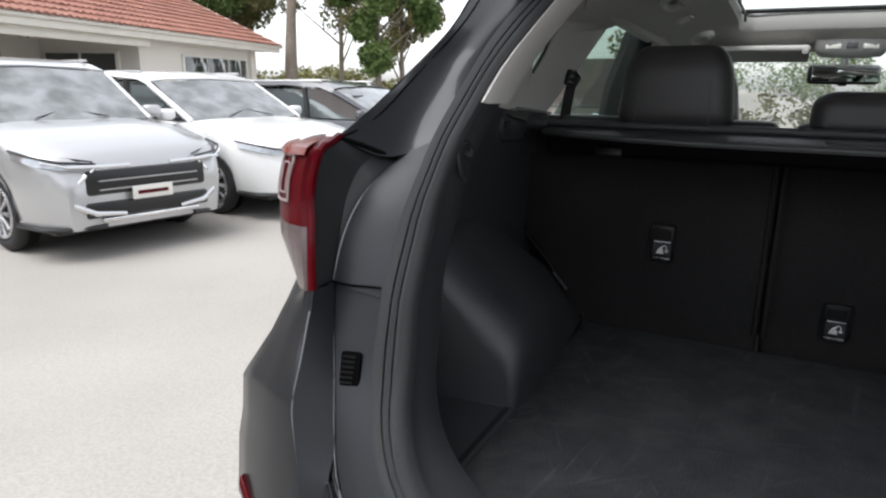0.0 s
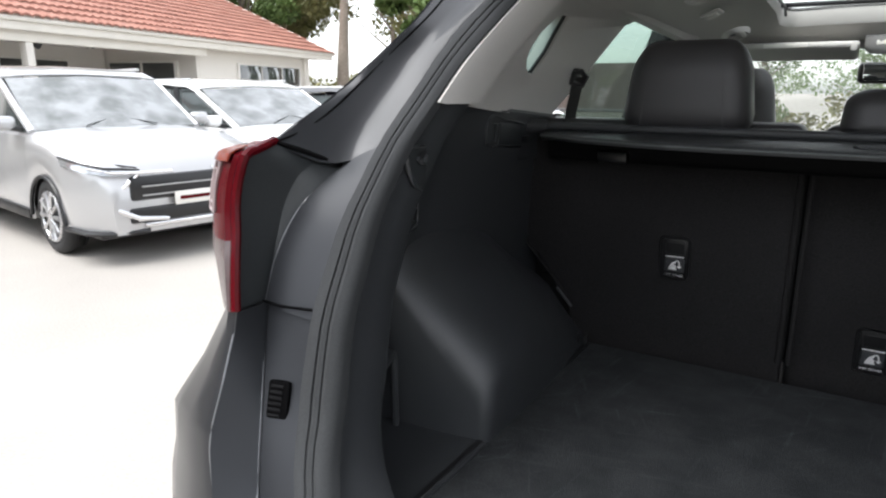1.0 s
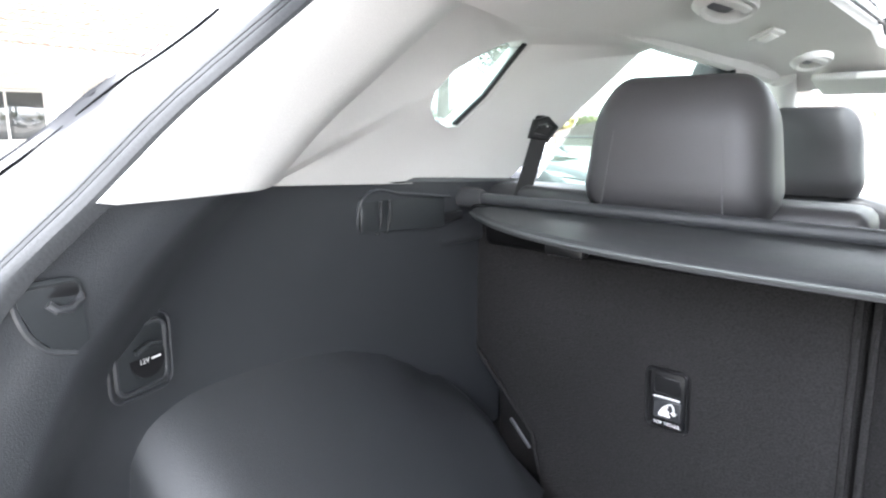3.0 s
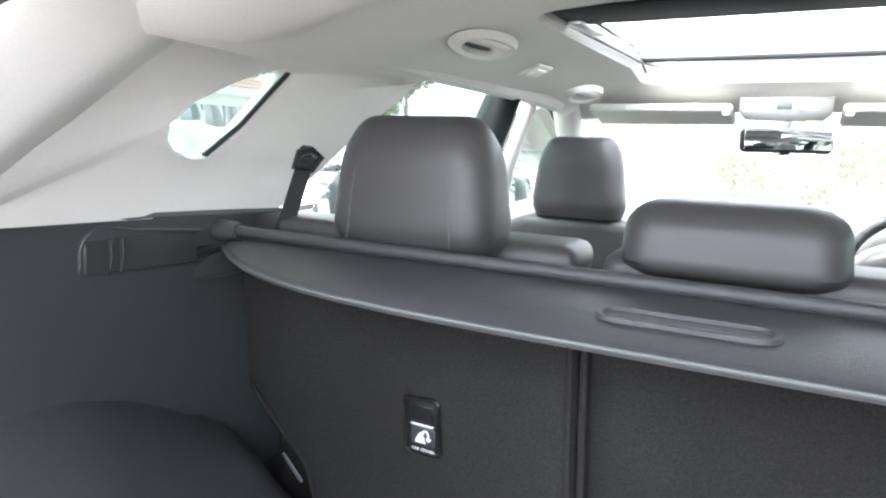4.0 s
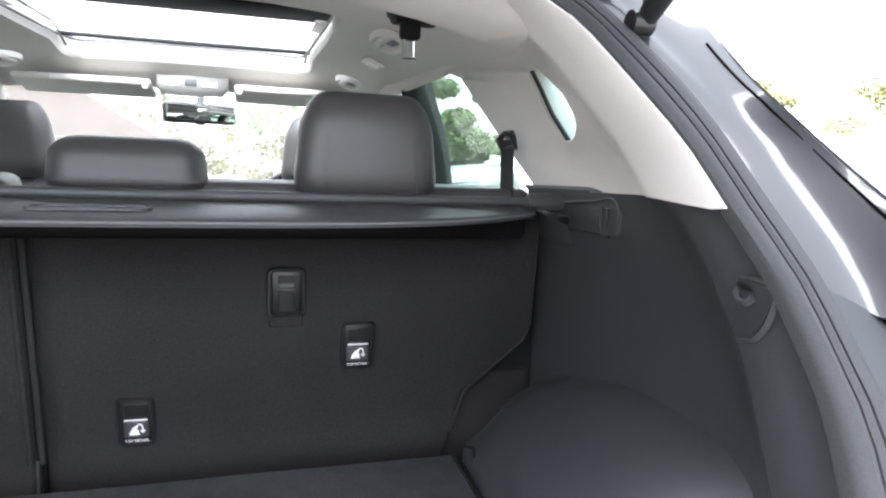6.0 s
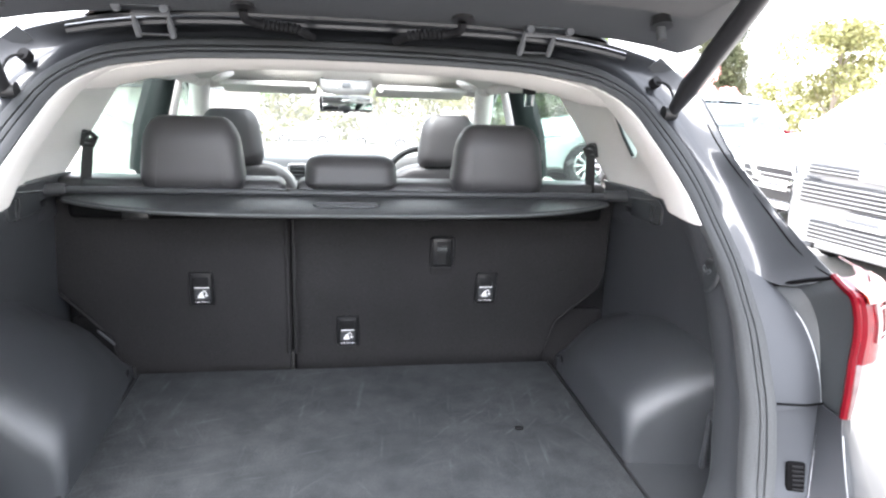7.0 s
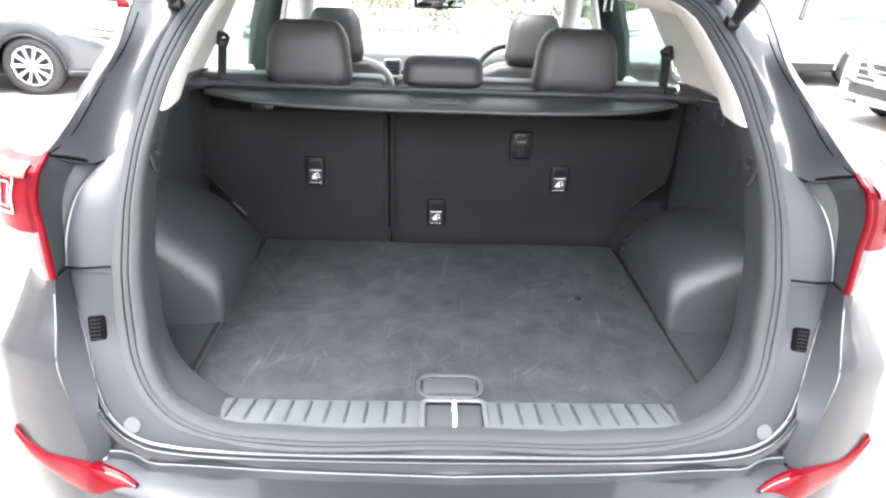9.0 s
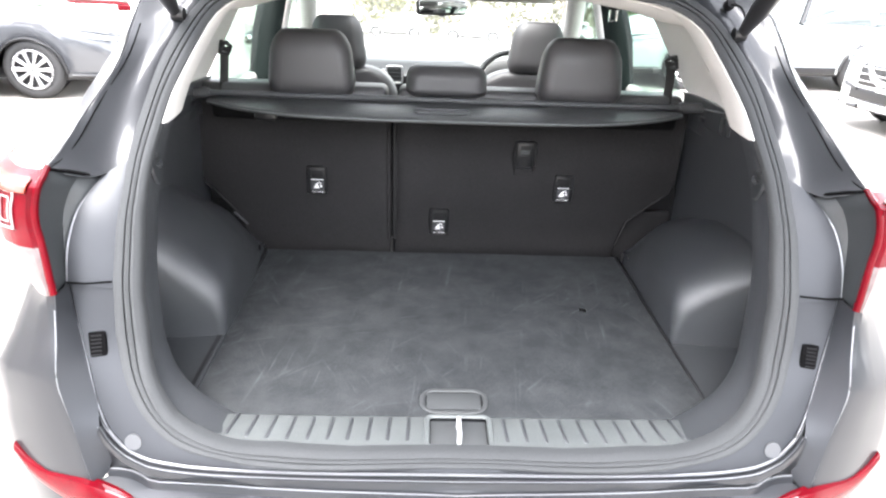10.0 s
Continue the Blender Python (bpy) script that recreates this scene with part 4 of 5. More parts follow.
# ---- front of the cabin ----
for x in (-.418, .368):
    fs = thing("front_seat", "dark grey leather front seat with a raised headrest", "car seat", (x, 1.78, 0), group="front seats")
    back = part("backrest", slab([(-.20, .5), (.20, .5), (.24, .8), (.235, 1.04), (.20, 1.11), (.13, 1.145), (-.13, 1.145), (-.20, 1.11), (-.235, 1.04), (-.24, .8)], .12, -.06, .5, 1.145, .12, .03), "leather", fs)
    hr = part("headrest", cushion(.235, .11, .19, .8), "leather", fs)
    hr.matrix_local = pose(0, -.02, 1.145)
    for s in (1, -1):
        part("post", tube([(s * .06, 0, 1.07), (s * .06, -.01, 1.15)], .007, 8), "chrome", fs)
    part("cushion", box((.48, .5, .16), (0, .42, .48), .05, 3), "leather", fs)
    part("seat_base", box((.42, .45, .3), (0, .4, .25), .03), "black", fs)

dash = thing("dashboard", "black dashboard with silver-edged vents and a centre screen", "dashboard")
rows = []
for k in range(17):
    x = -.70 + 1.4 * k / 16
    hood = .035 * math.exp(-((x - .36) / .17) ** 2)
    rows.append([(x, 2.50, .55), (x, 2.47, .82), (x, 2.48, .985), (x, 2.54, 1.035 + hood), (x, 2.68, 1.045 + hood * .6), (x, 2.92, 1.03), (x, 2.98, .95)])
part("body", grid(rows, thick=-.01), "black", dash)
for x in (-.225, .10):
    v = part("air_vent", tube([(x + px, 2.452, 1.0 + pz) for px, pz in rounded(-.040, .040, -.040, .040, .010, 4)], .0055, 6, closed=True), "silver_plastic", dash)
    part("vent_well", box((.076, .012, .076), (x, 2.462, 1.0), .004, 1), "black", dash)
    part("vent_cheek", box((.022, .014, .13), (x + (.056 if x > 0 else -.056), 2.460, .96), .005, 2), "silver_plastic", dash)
    for k in range(4):
        part("louvre", box((.070, .008, .007), (x, 2.452, .973 + k * .018), .002, 1, rot=(20, 0, 0)), "lamp_black", dash)
part("screen", box((.17, .012, .10), (-.062, 2.463, .985), .004), "screen", dash)
part("centre_console", box((.17, .9, .25), (-.01, 2.15, .52), .03), "black", dash)
wheel = thing("steering_wheel", "black leather steering wheel", "steering wheel", (.36, 2.33, .97))
part("rim", tube([(math.cos(t) * .18, math.sin(t) * .075, math.sin(t) * .165) for t in (2 * math.pi * k / 36 for k in range(36))], .015, 10, closed=True), "black", wheel)
part("hub", box((.13, .05, .11), (0, .02, 0), .03, 3, rot=(-25, 0, 0)), "black", wheel)
for s in (1, -1):
    part("spoke", tube([(s * .05, .01, 0), (s * .175, 0, 0)], .013, 8), "silver_plastic", wheel)
part("column", tube([(0, .03, -.01), (0, .22, -.09)], .05, 10), "black", wheel)

mirror = thing("rear_view_mirror", "black-framed interior rear-view mirror", "mirror", (0, 2.37, 1.333))
part("housing", box((.252, .034, .072), (0, 0, 0), .0165, 4, rot=(-5, 0, 17)), "black", mirror)
part("mirror_glass", box((.232, .004, .055), (.0052, -.0163, .0015), .0018, 2, rot=(-5, 0, 17)), "mirror", mirror)
part("stalk", tube([(0, .01, .02), (0, .03, .06)], .014, 8), "black", mirror)
part("knob", box((.03, .02, .012), (0, -.004, -.036), .004), "black", mirror)
for s, x0 in ((-1, -.315), (1, .312)):
    v = thing("sun_visor", "pale grey folded sun visor with a label", "sun visor", (x0, 2.17, 1.40), group="sun visors")
    part("flap", box((.38, .15, .022), (0, 0, 0), .01, 3, rot=(-14, 0, 0)), "headliner", v)
    part("mirror_cover", box((.13, .006, .014), (-.02, -.076, .016), .002), "frame_white", v)
    part("hinge", box((.02, .03, .03), (s * -.175, -.06, .01), .006), "pillar", v)
console = thing("roof_console", "pale grey overhead console with reading lamps", "roof console", (-.005, 2.15, 1.415))
rows = []
for f, z in ((1.0, .03), (1.0, .0), (.96, -.014), (.86, -.024), (.5, -.027), (.1, -.028)):
    rows.append([(.105 * f * math.cos(t), .075 * f * math.sin(t) - .01, z + .08 * (.075 * f * math.sin(t))) for t in (2 * math.pi * k / 28 for k in range(28))])
part("shell", grid(rows, closed=True, thick=-.003), "console_grey", console)
part("switch", box((.034, .008, .024), (0, -.085, .008), .003, 2, rot=(-8, 0, 0)), "grey_cap", console)
part("shell_lip", tube([(.106 * math.cos(t), .076 * math.sin(t) - .01, .024) for t in (math.pi + math.pi * k / 20 for k in range(21))], .0022, 6), "grey_cap", console)
for s in (1, -1):
    part("lamp_lens", box((.050, .008, .017), (s * .054, -.0735, .004), .003, 2, rot=(-8, 0, s * 27)), "frame_white", console)

for s in (1, -1):
    for y, z in ((1.29, 1.482), (1.88, 1.432)):
        g = thing("grab_handle", "pale grey folding roof grab handle", "grab handle", (s * (.452 if y < 1.5 else .450), y, z), group="grab handles")
        tilt = pose(0, 0, 0, 0, s * 24, 0)
        def cup(name, bm, mat):
            bmesh.ops.transform(bm, matrix=tilt, verts=bm.verts)
            return part(name, bm, mat, g)
        oval = [(math.copysign(abs(math.cos(t)) ** .9, math.cos(t)) * .031, math.copysign(abs(math.sin(t)) ** .9, math.sin(t)) * .098) for t in (2 * math.pi * k / 36 for k in range(36))]
        cup("bezel", grid([[(x * f, y * f, z) for x, y in oval] for f, z in ((1.16, .016), (1.08, .009), (1.0, .0055), (.90, .007), (.78, .020), (.3, .024))], closed=True, thick=-.003), "pillar")
        cup("grip", tube([(-s * .004, -.080, .014), (-s * .012, -.06, .007), (-s * .016, 0, .004), (-s * .012, .06, .007), (-s * .004, .080, .014)], .0085, 8, flat=.7), "pillar")
        # darker block draws the shadow inside the handle's cup
        cup("grip_shadow_well", box((.030, .10, .004), (s * .008, 0, .018), .0015, 2), "grey_cap")
    lamp = thing("roof_lamp", "small pale reading lamp in the headliner", "lamp", (s * .48, 1.60, 1.475), group="roof lamps")
    part("bezel", box((.05, .085, .007), (0, 0, 0), .003, 3, rot=(0, s * 24, 0)), "pillar", lamp)
    part("lens", box((.028, .055, .005), (-s * .002, 0, -.004), .002, 2, rot=(0, s * 24, 0)), "frame_white", lamp)
    # outboard rear belt over its guide
    belt = thing("seat_belt", "black webbing seat belt running over its guide", "seat belt", (s * .650, 1.050, 1.294), group="rear belts")
    part("guide", tube([(s * .004, -.034, -.008), (s * .002, -.024, .012), (-s * .006, -.004, .016), (-s * .014, .008, .004), (-s * .010, -.010, -.014)], .007, 8, closed=True), "black", belt)
    part("guide_bolt", disc(.012, .010, (s * .004, -.006, .012), (0, 90, 0), 14), "black", belt)
    drift = -.018 if s > 0 else .004
    part("webbing", grid([[(s * .004 + drift * u, -.026 - .06 * u, -.105 * u + .002), (s * .003 + drift * u - s * .006, -.016 - .06 * u, -.105 * u + .004), (-s * .014 + drift * u, -.004 - .06 * u, -.105 * u + .006)] for u in (0, .25, .5, .75, 1)], thick=.002), "webbing", belt)
    # B pillar, door frames, door cards and side glass
    part("centre_pillar", tube([(s * .655, 1.86, 1.47), (s * .685, 1.74, 1.27), (s * .715, 1.68, .95), (s * .72, 1.68, .5)], [.055, .06, .065, .07], 10, flat=.6), "pillar_black", suv)
    part("pillar_cover", tube([(s * .63, 1.98, 1.45), (s * .66, 1.88, 1.25), (s * .69, 1.80, .95), (s * .695, 1.80, .5)], [.024, .026, .03, .034], 10, flat=.6), "pillar", suv)
    part("front_pillar", tube([(s * .585, 2.12, 1.43), (s * .63, 2.35, 1.30), (s * .69, 2.7, 1.12), (s * .74, 2.98, .98)], [.04, .045, .05, .06], 10), "pillar", suv)
    part("roof_side_trim", tube([(s * .612, 1.1, 1.462), (s * .615, 1.4, 1.458), (s * .62, 1.9, 1.445), (s * .60, 2.2, 1.42)], [.006, .02, .025, .025], 8), "headliner", suv)
    for y0, y1 in ((1.10, 1.76), (1.81, 2.85)):
        d = part("door_card", box((.05, y1 - y0, .62), (s * .745, (y0 + y1) / 2, .81), .02, 3), "pillar", suv)
        part("armrest", box((.07, (y1 - y0) * .6, .07), (s * .70, (y0 + y1) / 2, .92), .02, 3), "plastic", suv)
        part("door_pull", tube([(s * .695, y0 + .2, 1.03), (s * .69, y0 + .3, 1.03)], .012, 8), "chrome", suv)
    g = part("door_glass", grid([mirrored([(.735, 1.05, 1.12), (.745, 1.75, 1.10)], s), mirrored([(.685, 1.42, 1.47), (.675, 1.88, 1.465)], s)], thick=.004), "tinted", suv)
    g.visible_shadow = False
    g = part("door_glass", grid([mirrored([(.745, 1.80, 1.10), (.765, 2.95, 1.05)], s), mirrored([(.675, 1.94, 1.465), (.655, 2.2, 1.44)], s)], thick=.004), "tinted", suv)
    g.visible_shadow = False
    dm = part("door_mirror", box((.10, .12, .14), (s * .95, 2.62, 1.10), .04, 3), "paint", suv)
    part("mirror_glass", box((.075, .004, .11), (s * .95, 2.558, 1.10), .002), "mirror", dm)
    part("arm", tube([(s * .86, 2.66, 1.06), (s * .92, 2.64, 1.07)], .02, 8), "black", dm)
g = part("windscreen", grid([[(x, 3.0 - .1 * (x / .7) ** 2, 1.0) for x in np.linspace(-.72, .72, 9)], [(x, 2.56 - .07 * (x / .65) ** 2, 1.25) for x in np.linspace(-.65, .65, 9)], [(x, 2.17 - .04 * (x / .6) ** 2, 1.47) for x in np.linspace(-.58, .58, 9)]], thick=.005), "glass", suv)
g.visible_shadow = False
rows = []
for y, z, w in ((2.95, 1.04, .74), (3.3, 1.03, .77), (3.7, .97, .77), (4.0, .88, .74), (4.15, .78, .68), (4.2, .62, .66), (4.18, .4, .66)):
    rows.append([(x, y - .12 * (abs(x) / w) ** 3, z - .04 * (abs(x) / w) ** 3) for x in np.linspace(-w, w, 13)])
part("hood", grid(rows, thick=.004), "paint", suv)
part("floor_pan", box((1.5, 3.9, .04), (0, 2.2, .33), .01), "black", suv)
# dark boxes added to stop light leaking in round the load floor
part("cargo_well", box((1.56, .80, .04), (0, .48, .698), .01), "black", suv)
part("well_floor", box((1.56, .30, .04), (0, .98, .60), .01), "black", suv)
part("seat_pan", box((1.48, .12, .42), (0, 1.11, .62), .02), "felt", suv)

# centre belt hanging from the roof
buckle = thing("centre_belt_buckle", "black centre seat-belt buckle parked in its roof holder", "seat belt", (.425, .89, 1.478))
part("holder", box((.185, .055, .022), (.045, 0, .014), .009, 3, rot=(0, -3, 0)), "stop_black", buckle)
part("holder_base", box((.075, .05, .026), (-.005, -.002, .004), .008, 3), "stop_black", buckle)
part("latch_body", box((.032, .024, .03), (-.013, -.002, -.018), .007, 3), "stop_black", buckle)
part("slot_print", box((.05, .002, .006), (.05, -.0285, .012), .0005), "grey_cap", buckle)
part("tongue", tube([(-.022, -.005, -.028), (-.022, -.005, -.06), (-.004, -.005, -.06), (-.004, -.005, -.028)], .0034, 8), "chrome", buckle)

# ---- raised tailgate ----
gate = part("tailgate", grid([[(x * w, y, z - .03 * (abs(x) / .6) ** 4) for x in np.linspace(-.6, .6, 21)] for y, z, w in ((.66, 1.72, .92), (.62, 1.665, .93), (.56, 1.605, .94), (.50, 1.570, .96), (.47, 1.577, .98), (.40, 1.605, 1.0), (.30, 1.655, 1.02), (.1, 1.755, 1.06), (-.2, 1.90, 1.1), (-.42, 1.99, 1.08), (-.52, 2.02, 1.0))], thick=-.05), "plastic", suv, "raised tailgate with a dark plastic lining")
part("trim_panel", grid([[(x * w, y, z - .02 * (abs(x) / .6) ** 4) for x in np.linspace(-.56, .56, 21)] for y, z, w in ((.36, 1.605, .94), (.30, 1.628, .98), (.1, 1.728, 1.0), (-.2, 1.875, 1.03), (-.40, 1.96, 1.0))], thick=-.012), "gate_trim", gate)
for s in (1, -1):
    hx = s * .338 - .02
    part("hinge_plate", box((.088, .02, .014), (hx, .485, 1.572), .004, 2, rot=(-20, 0, 0)), "paint", gate)
    for d in (1, -1):
        part("bolt", disc(.007, .008, (hx + d * .036, .474, 1.566), (70, 0, 0), 10), "grey_cap", gate)
    part("hinge", tube([(hx - .028, .565, 1.528), (hx - .028, .548, 1.545), (hx - .028, .535, 1.563), (hx + .028, .535, 1.563), (hx + .028, .548, 1.545), (hx + .028, .565, 1.528)], .006, 6), "grey_cap", gate)
    part("hinge_foot", box((.06, .03, .006), (hx, .575, 1.537), .002, 1, rot=(25, 0, 0)), "paint", gate)
    part("strut", tube([(s * .580, .495, 1.437), (s * .578, .44, 1.485), (s * .575, .06, 1.80)], [.011, .019, .019], 12), "black", gate, "thick black powered tailgate strut")
    part("strut_ball", disc(.013, .025, (s * .575, .50, 1.432), (0, 90, 0), 12), "black", gate)
    part("rubber_stop", disc(.019, .024, (s * .505 - .02, .40, 1.588), (-25, 0, 0), 18, r2=.014), "black", gate)
    part("stop_tip", disc(.008, .05, (s * .505 - .02, .40, 1.578), (-25, 0, 0), 12), "rubber", gate)
    bx = [s * v - .02 for v in (.180, .180, .168, .135, .10, .072)]
    boot = curve([(bx[0], .47, 1.572), (bx[1], .475, 1.562), (bx[2], .49, 1.555), (bx[3], .505, 1.552), (bx[4], .52, 1.549), (bx[5], .55, 1.538)], 40)
    part("wiring_boot", tube(boot, [.0072 + (.0026 * (k % 2) if 13 <= k <= 30 else 0) for k in range(len(boot))], 10), "stop_black", gate)
    part("boot_plate", disc(.020, .006, (bx[0], .468, 1.577), (-15, 0, 0), 16), "black", gate)
for s in (1, -1):
    part("grommet", disc(.011, .014, (s * .562, .546, 1.486), (60, 0, s * 20), 16), "stop_black", suv)
    part("strut_cable", tube(curve([(s * .562, .538, 1.487), (s * .572, .535, 1.487), (s * .582, .532, 1.482), (s * .588, .522, 1.467), (s * .586, .508, 1.450)], 16), .0026, 6), "stop_black", suv)
part("body_edge", tube([(x, .575 - .01 * (abs(x) / .45) ** 3, 1.562 - .03 * (abs(x) / .5) ** 4) for x in np.linspace(-.5, .5, 21)], .008, 8), "paint", suv)
# ---- ground ----
def yard(x, y):
    """Height of the yard: level round the SUV, a little lower to both sides, falling away ahead."""
    def ease(v):
        v = max(0.0, min(1.0, v))
        return v * v * (3 - 2 * v)
    side = -.2 * ease((-1.6 - x) / 2.4) - .12 * ease((x - 1.6) / 2.0)
    fall = -.105 * max(0, min(y, 60) - 11) * ease((x + 14) / 8) * ease((70 - abs(x)) / 40)
    return side + fall


ticks = sorted(set([round(v, 2) for v in np.arange(-16, 16.1, .5)] + [round(s * v, 1) for v in (18, 20, 23, 26, 30, 35, 40, 46, 52, 60, 70, 85, 110, 150, 220, 350, 600) for s in (1, -1)]))
ground = grid([[(x, y, yard(x, y)) for x in ticks] for y in ticks])
tagged(part("ground", ground, "asphalt"), "pale weathered asphalt yard with stains", "ground", kind="structure")


# ---- parked cars ----
def parked_car(label, at, turn, paint, length=4.6, width=1.82, height=1.66, hood=1.02, kind="suv", trim=None, rim="alloy", face="plain", low_trim="black", snub=0.0, light_bar=False):
    """A parked car. Local frame: it faces +y, origin on the ground in its middle."""
    car = thing("parked_car", label, "car", (*at, yard(*at)), turn=turn)
    L, W, H = length / 2, width / 2, height
    axles = (-L + .88, L - .92)
    R = .345

    def bottom(y):
        z = .27
        for a in axles:
            d = abs(y - a)
            if d < .40:
                z = max(z, .30 + math.sqrt(.40**2 - d * d))
        return min(z, .73)
    ys = sorted(set([-L, -L + .05, -L + .15, -L + .3, 0, .4, L - .4, L - .2, L - .1, L - .04, L] + [round(a + .40 * math.cos(t * math.pi / 9), 4) for a in axles for t in range(10)]))
    cowl = L - 1.35
    rows = []
    for y in ys:
        f = max(0, (y - (L - .45)) / .45)
        r = max(0, (-L + .3 - y) / .3)
        w = W * (1 - .24 * f**2.2 - .12 * r**2)
        topz = float(np.interp(y, [-L, -L + .3, cowl, cowl + .6, L - .25, L - .08, L], [hood - .1, hood + .02, hood + .02, hood - .03, hood - .14 + snub * .4, hood - .23 + snub * .7, hood - .40 + snub]))
        b = bottom(y) + .05 * r
        half = [(w * .96, b), (w * .99, b + (topz - b) * .25), (w, b + (topz - b) * .55), (w * .985, b + (topz - b) * .78), (w * .95, topz - .05), (w * .88, topz - .008), (w * .6, topz + .012), (w * .3, topz + .02), (0, topz + .022)]
        rows.append([(-x, y, z) for x, z in half] + [(x, y, z) for x, z in reversed(half[:-1])])
    bm = grid(rows)
    for y in (-L, L):
        vs = [v for v in bm.verts if abs(v.co.y - y) < 1e-5]
        c = Vector((0, y, .5))
        vs.sort(key=lambda v: math.atan2(v.co.z - c.z, v.co.x))
        bm.faces.new(vs)
    body = part("body", bm, paint, car)
    # roof and pillars
    tail = -L + (.12 if kind == "suv" else .3)
    st = [(cowl + .05, hood + .0, .80), (cowl - .75, H - .10, .70), (cowl - 1.0, H - .03, .68), (cowl - 1.6, H, .67), (tail + .55, H - .03, .66), (tail + .25, H - .07, .65)]
    rows = []
    for y, z, w in st[1:]:
        ww = width * .5 * w / .81
        rows.append([(-ww, y, z - .07), (-ww * .96, y, z - .02), (-ww * .7, y, z), (0, y, z + .012), (ww * .7, y, z), (ww * .96, y, z - .02), (ww, y, z - .07)])
    roof = part("roof", grid(rows, thick=-.02), paint, car)
    wb, wr = W * .93, W * .70 / .81
    belt = hood + .02
    for s in (1, -1):
        part("pillar", tube([(s * wb * .96, cowl + .05, belt - .02), (s * wr, cowl - .75, H - .15)], .035, 8), paint, car)
        part("pillar", tube([(s * wb, cowl - 1.15, belt - .02), (s * wr * .98, cowl - 1.25, H - .10)], .035, 8), "black", car)
        part("pillar", tube([(s * wb, tail + .75, belt), (s * wr * .96, tail + .85, H - .11)], .05, 8), paint, car)
        part("pillar", tube([(s * wb * .95, tail + .06, belt), (s * wr * .93, tail + .32, H - .13)], .07, 8), paint, car)
        for y0, y1, u0, u1 in ((cowl + .02, cowl - 1.13, cowl - .74, cowl - 1.24), (cowl - 1.17, tail + .78, cowl - 1.27, tail + .86), (tail + .72, tail + .10, tail + .84, tail + .34)):
            part("side_window", grid([[(s * wb * .985, y0, belt - .02), (s * wb * .985, y1, belt - .01)], [(s * wr * .99, u0, H - .12), (s * wr * .97, u1, H - .12)]], thick=.006), "car_glass", car)
        mir = part("door_mirror", box((.20, .12, .13), (s * (W + .06), cowl - .18, belt + .06), .045, 3), paint, car)
        part("mirror_arm", tube([(s * W * .93, cowl - .14, belt + .0), (s * (W + .03), cowl - .16, belt + .03)], .025, 8), "black", mir)
        for y in (cowl - .95, tail + 1.15):
            part("door_handle", tube([(s * (W + .004), y, hood - .12), (s * (W + .022), y - .03, hood - .12), (s * (W + .022), y - .15, hood - .12), (s * (W + .004), y - .18, hood - .12)], .012, 6), paint, car)
        part("sill_strip", box((.03, length - 2.7, .10), (s * (W * .985), -.02, .32), .012), low_trim, car)
        part("roof_rail", tube([(s * wr * .9, cowl - 1.0, H - .0), (s * wr * .9, tail + .7, H - .01)], .018, 6), "silver_plastic" if kind == "suv" else paint, car)
        for a in axles:
            wh = thing("wheel", "", "", (s * (W - .10), a, R))
            wh.parent = car
            part("tyre", tube([(0, math.cos(t) * .283, math.sin(t) * .283) for t in (2 * math.pi * k / 28 for k in range(28))], .068, 10, closed=True), "tyre", wh)
            bm = disc(.225, .05, (s * .01, 0, 0), (0, 90, 0), 28)
            part("rim_back", bm, "black", wh)
            part("rim_ring", tube([(s * .055, math.cos(t) * .222, math.sin(t) * .222) for t in (2 * math.pi * k / 28 for k in range(28))], .014, 6, closed=True), rim, wh)
            bm = disc(.045, .05, (s * .05, 0, 0), (0, 90, 0), 16)
            for k in range(10):
                t = 2 * math.pi * k / 10
                c, d = math.cos(t), math.sin(t)
                tube([(s * .062, c * .03, d * .03), (s * .058, c * .11, d * .11), (s * .055, c * .22, d * .22)], [.018, .017, .028], 6, into=bm)
            part("spokes", bm, rim, wh)
            part("arch_trim", tube([(s * (W * .985), a + math.cos(t) * .405, .30 + math.sin(t) * .405) for t in np.linspace(.05, math.pi - .05, 15)], .018, 6), low_trim, car)
            part("wheel_well", disc(.38, .02, (s * (W - .22), a, .40), (0, 90, 0), 20), "black", car)
        if face:
            lt, lb = -.185, -.25
            part("headlamp", grid([[(s * W * 1.0, L - .46, hood + lt + .02), (s * W * .93, L - .18, hood + lt - .02), (s * W * .80, L - .035, hood + lt - .055), (s * W * .50, L + .012, hood + lt - .085)], [(s * W * 1.005, L - .40, hood + lb + .02), (s * W * .935, L - .15, hood + lb - .02), (s * W * .805, L - .02, hood + lb - .045), (s * W * .50, L + .016, hood + lb - .06)]], thick=.02), "headlamp", car)
            part("lamp_brow", tube([(s * W * 1.0, L - .46, hood + lt + .025), (s * W * .93, L - .175, hood + lt - .015), (s * W * .80, L - .03, hood + lt - .05), (s * W * .5, L + .015, hood + lt - .08)], .01, 6), "black", car)
            part("hood_gap", tube([(s * W * .94, cowl + .3, hood - .05), (s * W * .90, L - .5, hood - .12), (s * W * .82, L - .18, hood - .195), (s * W * .5, L - .03, hood - .25)], .007, 6), "black", car)
            part("fog_pocket", box((.22, .06, .085), (s * W * .72, L - .07, .50), .02, 2, rot=(0, s * 14, -s * 20)), "black", car)
            part("fog_lamp", disc(.032, .02, (s * W * .74, L - .045, .50), (90, 0, -s * 20), 14), "headlamp", car)
            part("bumper_skirt", tube([(s * W * .99, L - .46, .30), (s * W * .93, L - .18, .29), (s * W * .80, L - .05, .285), (s * W * .45, L + .005, .28)], .03, 8, flat=.8), low_trim, car)
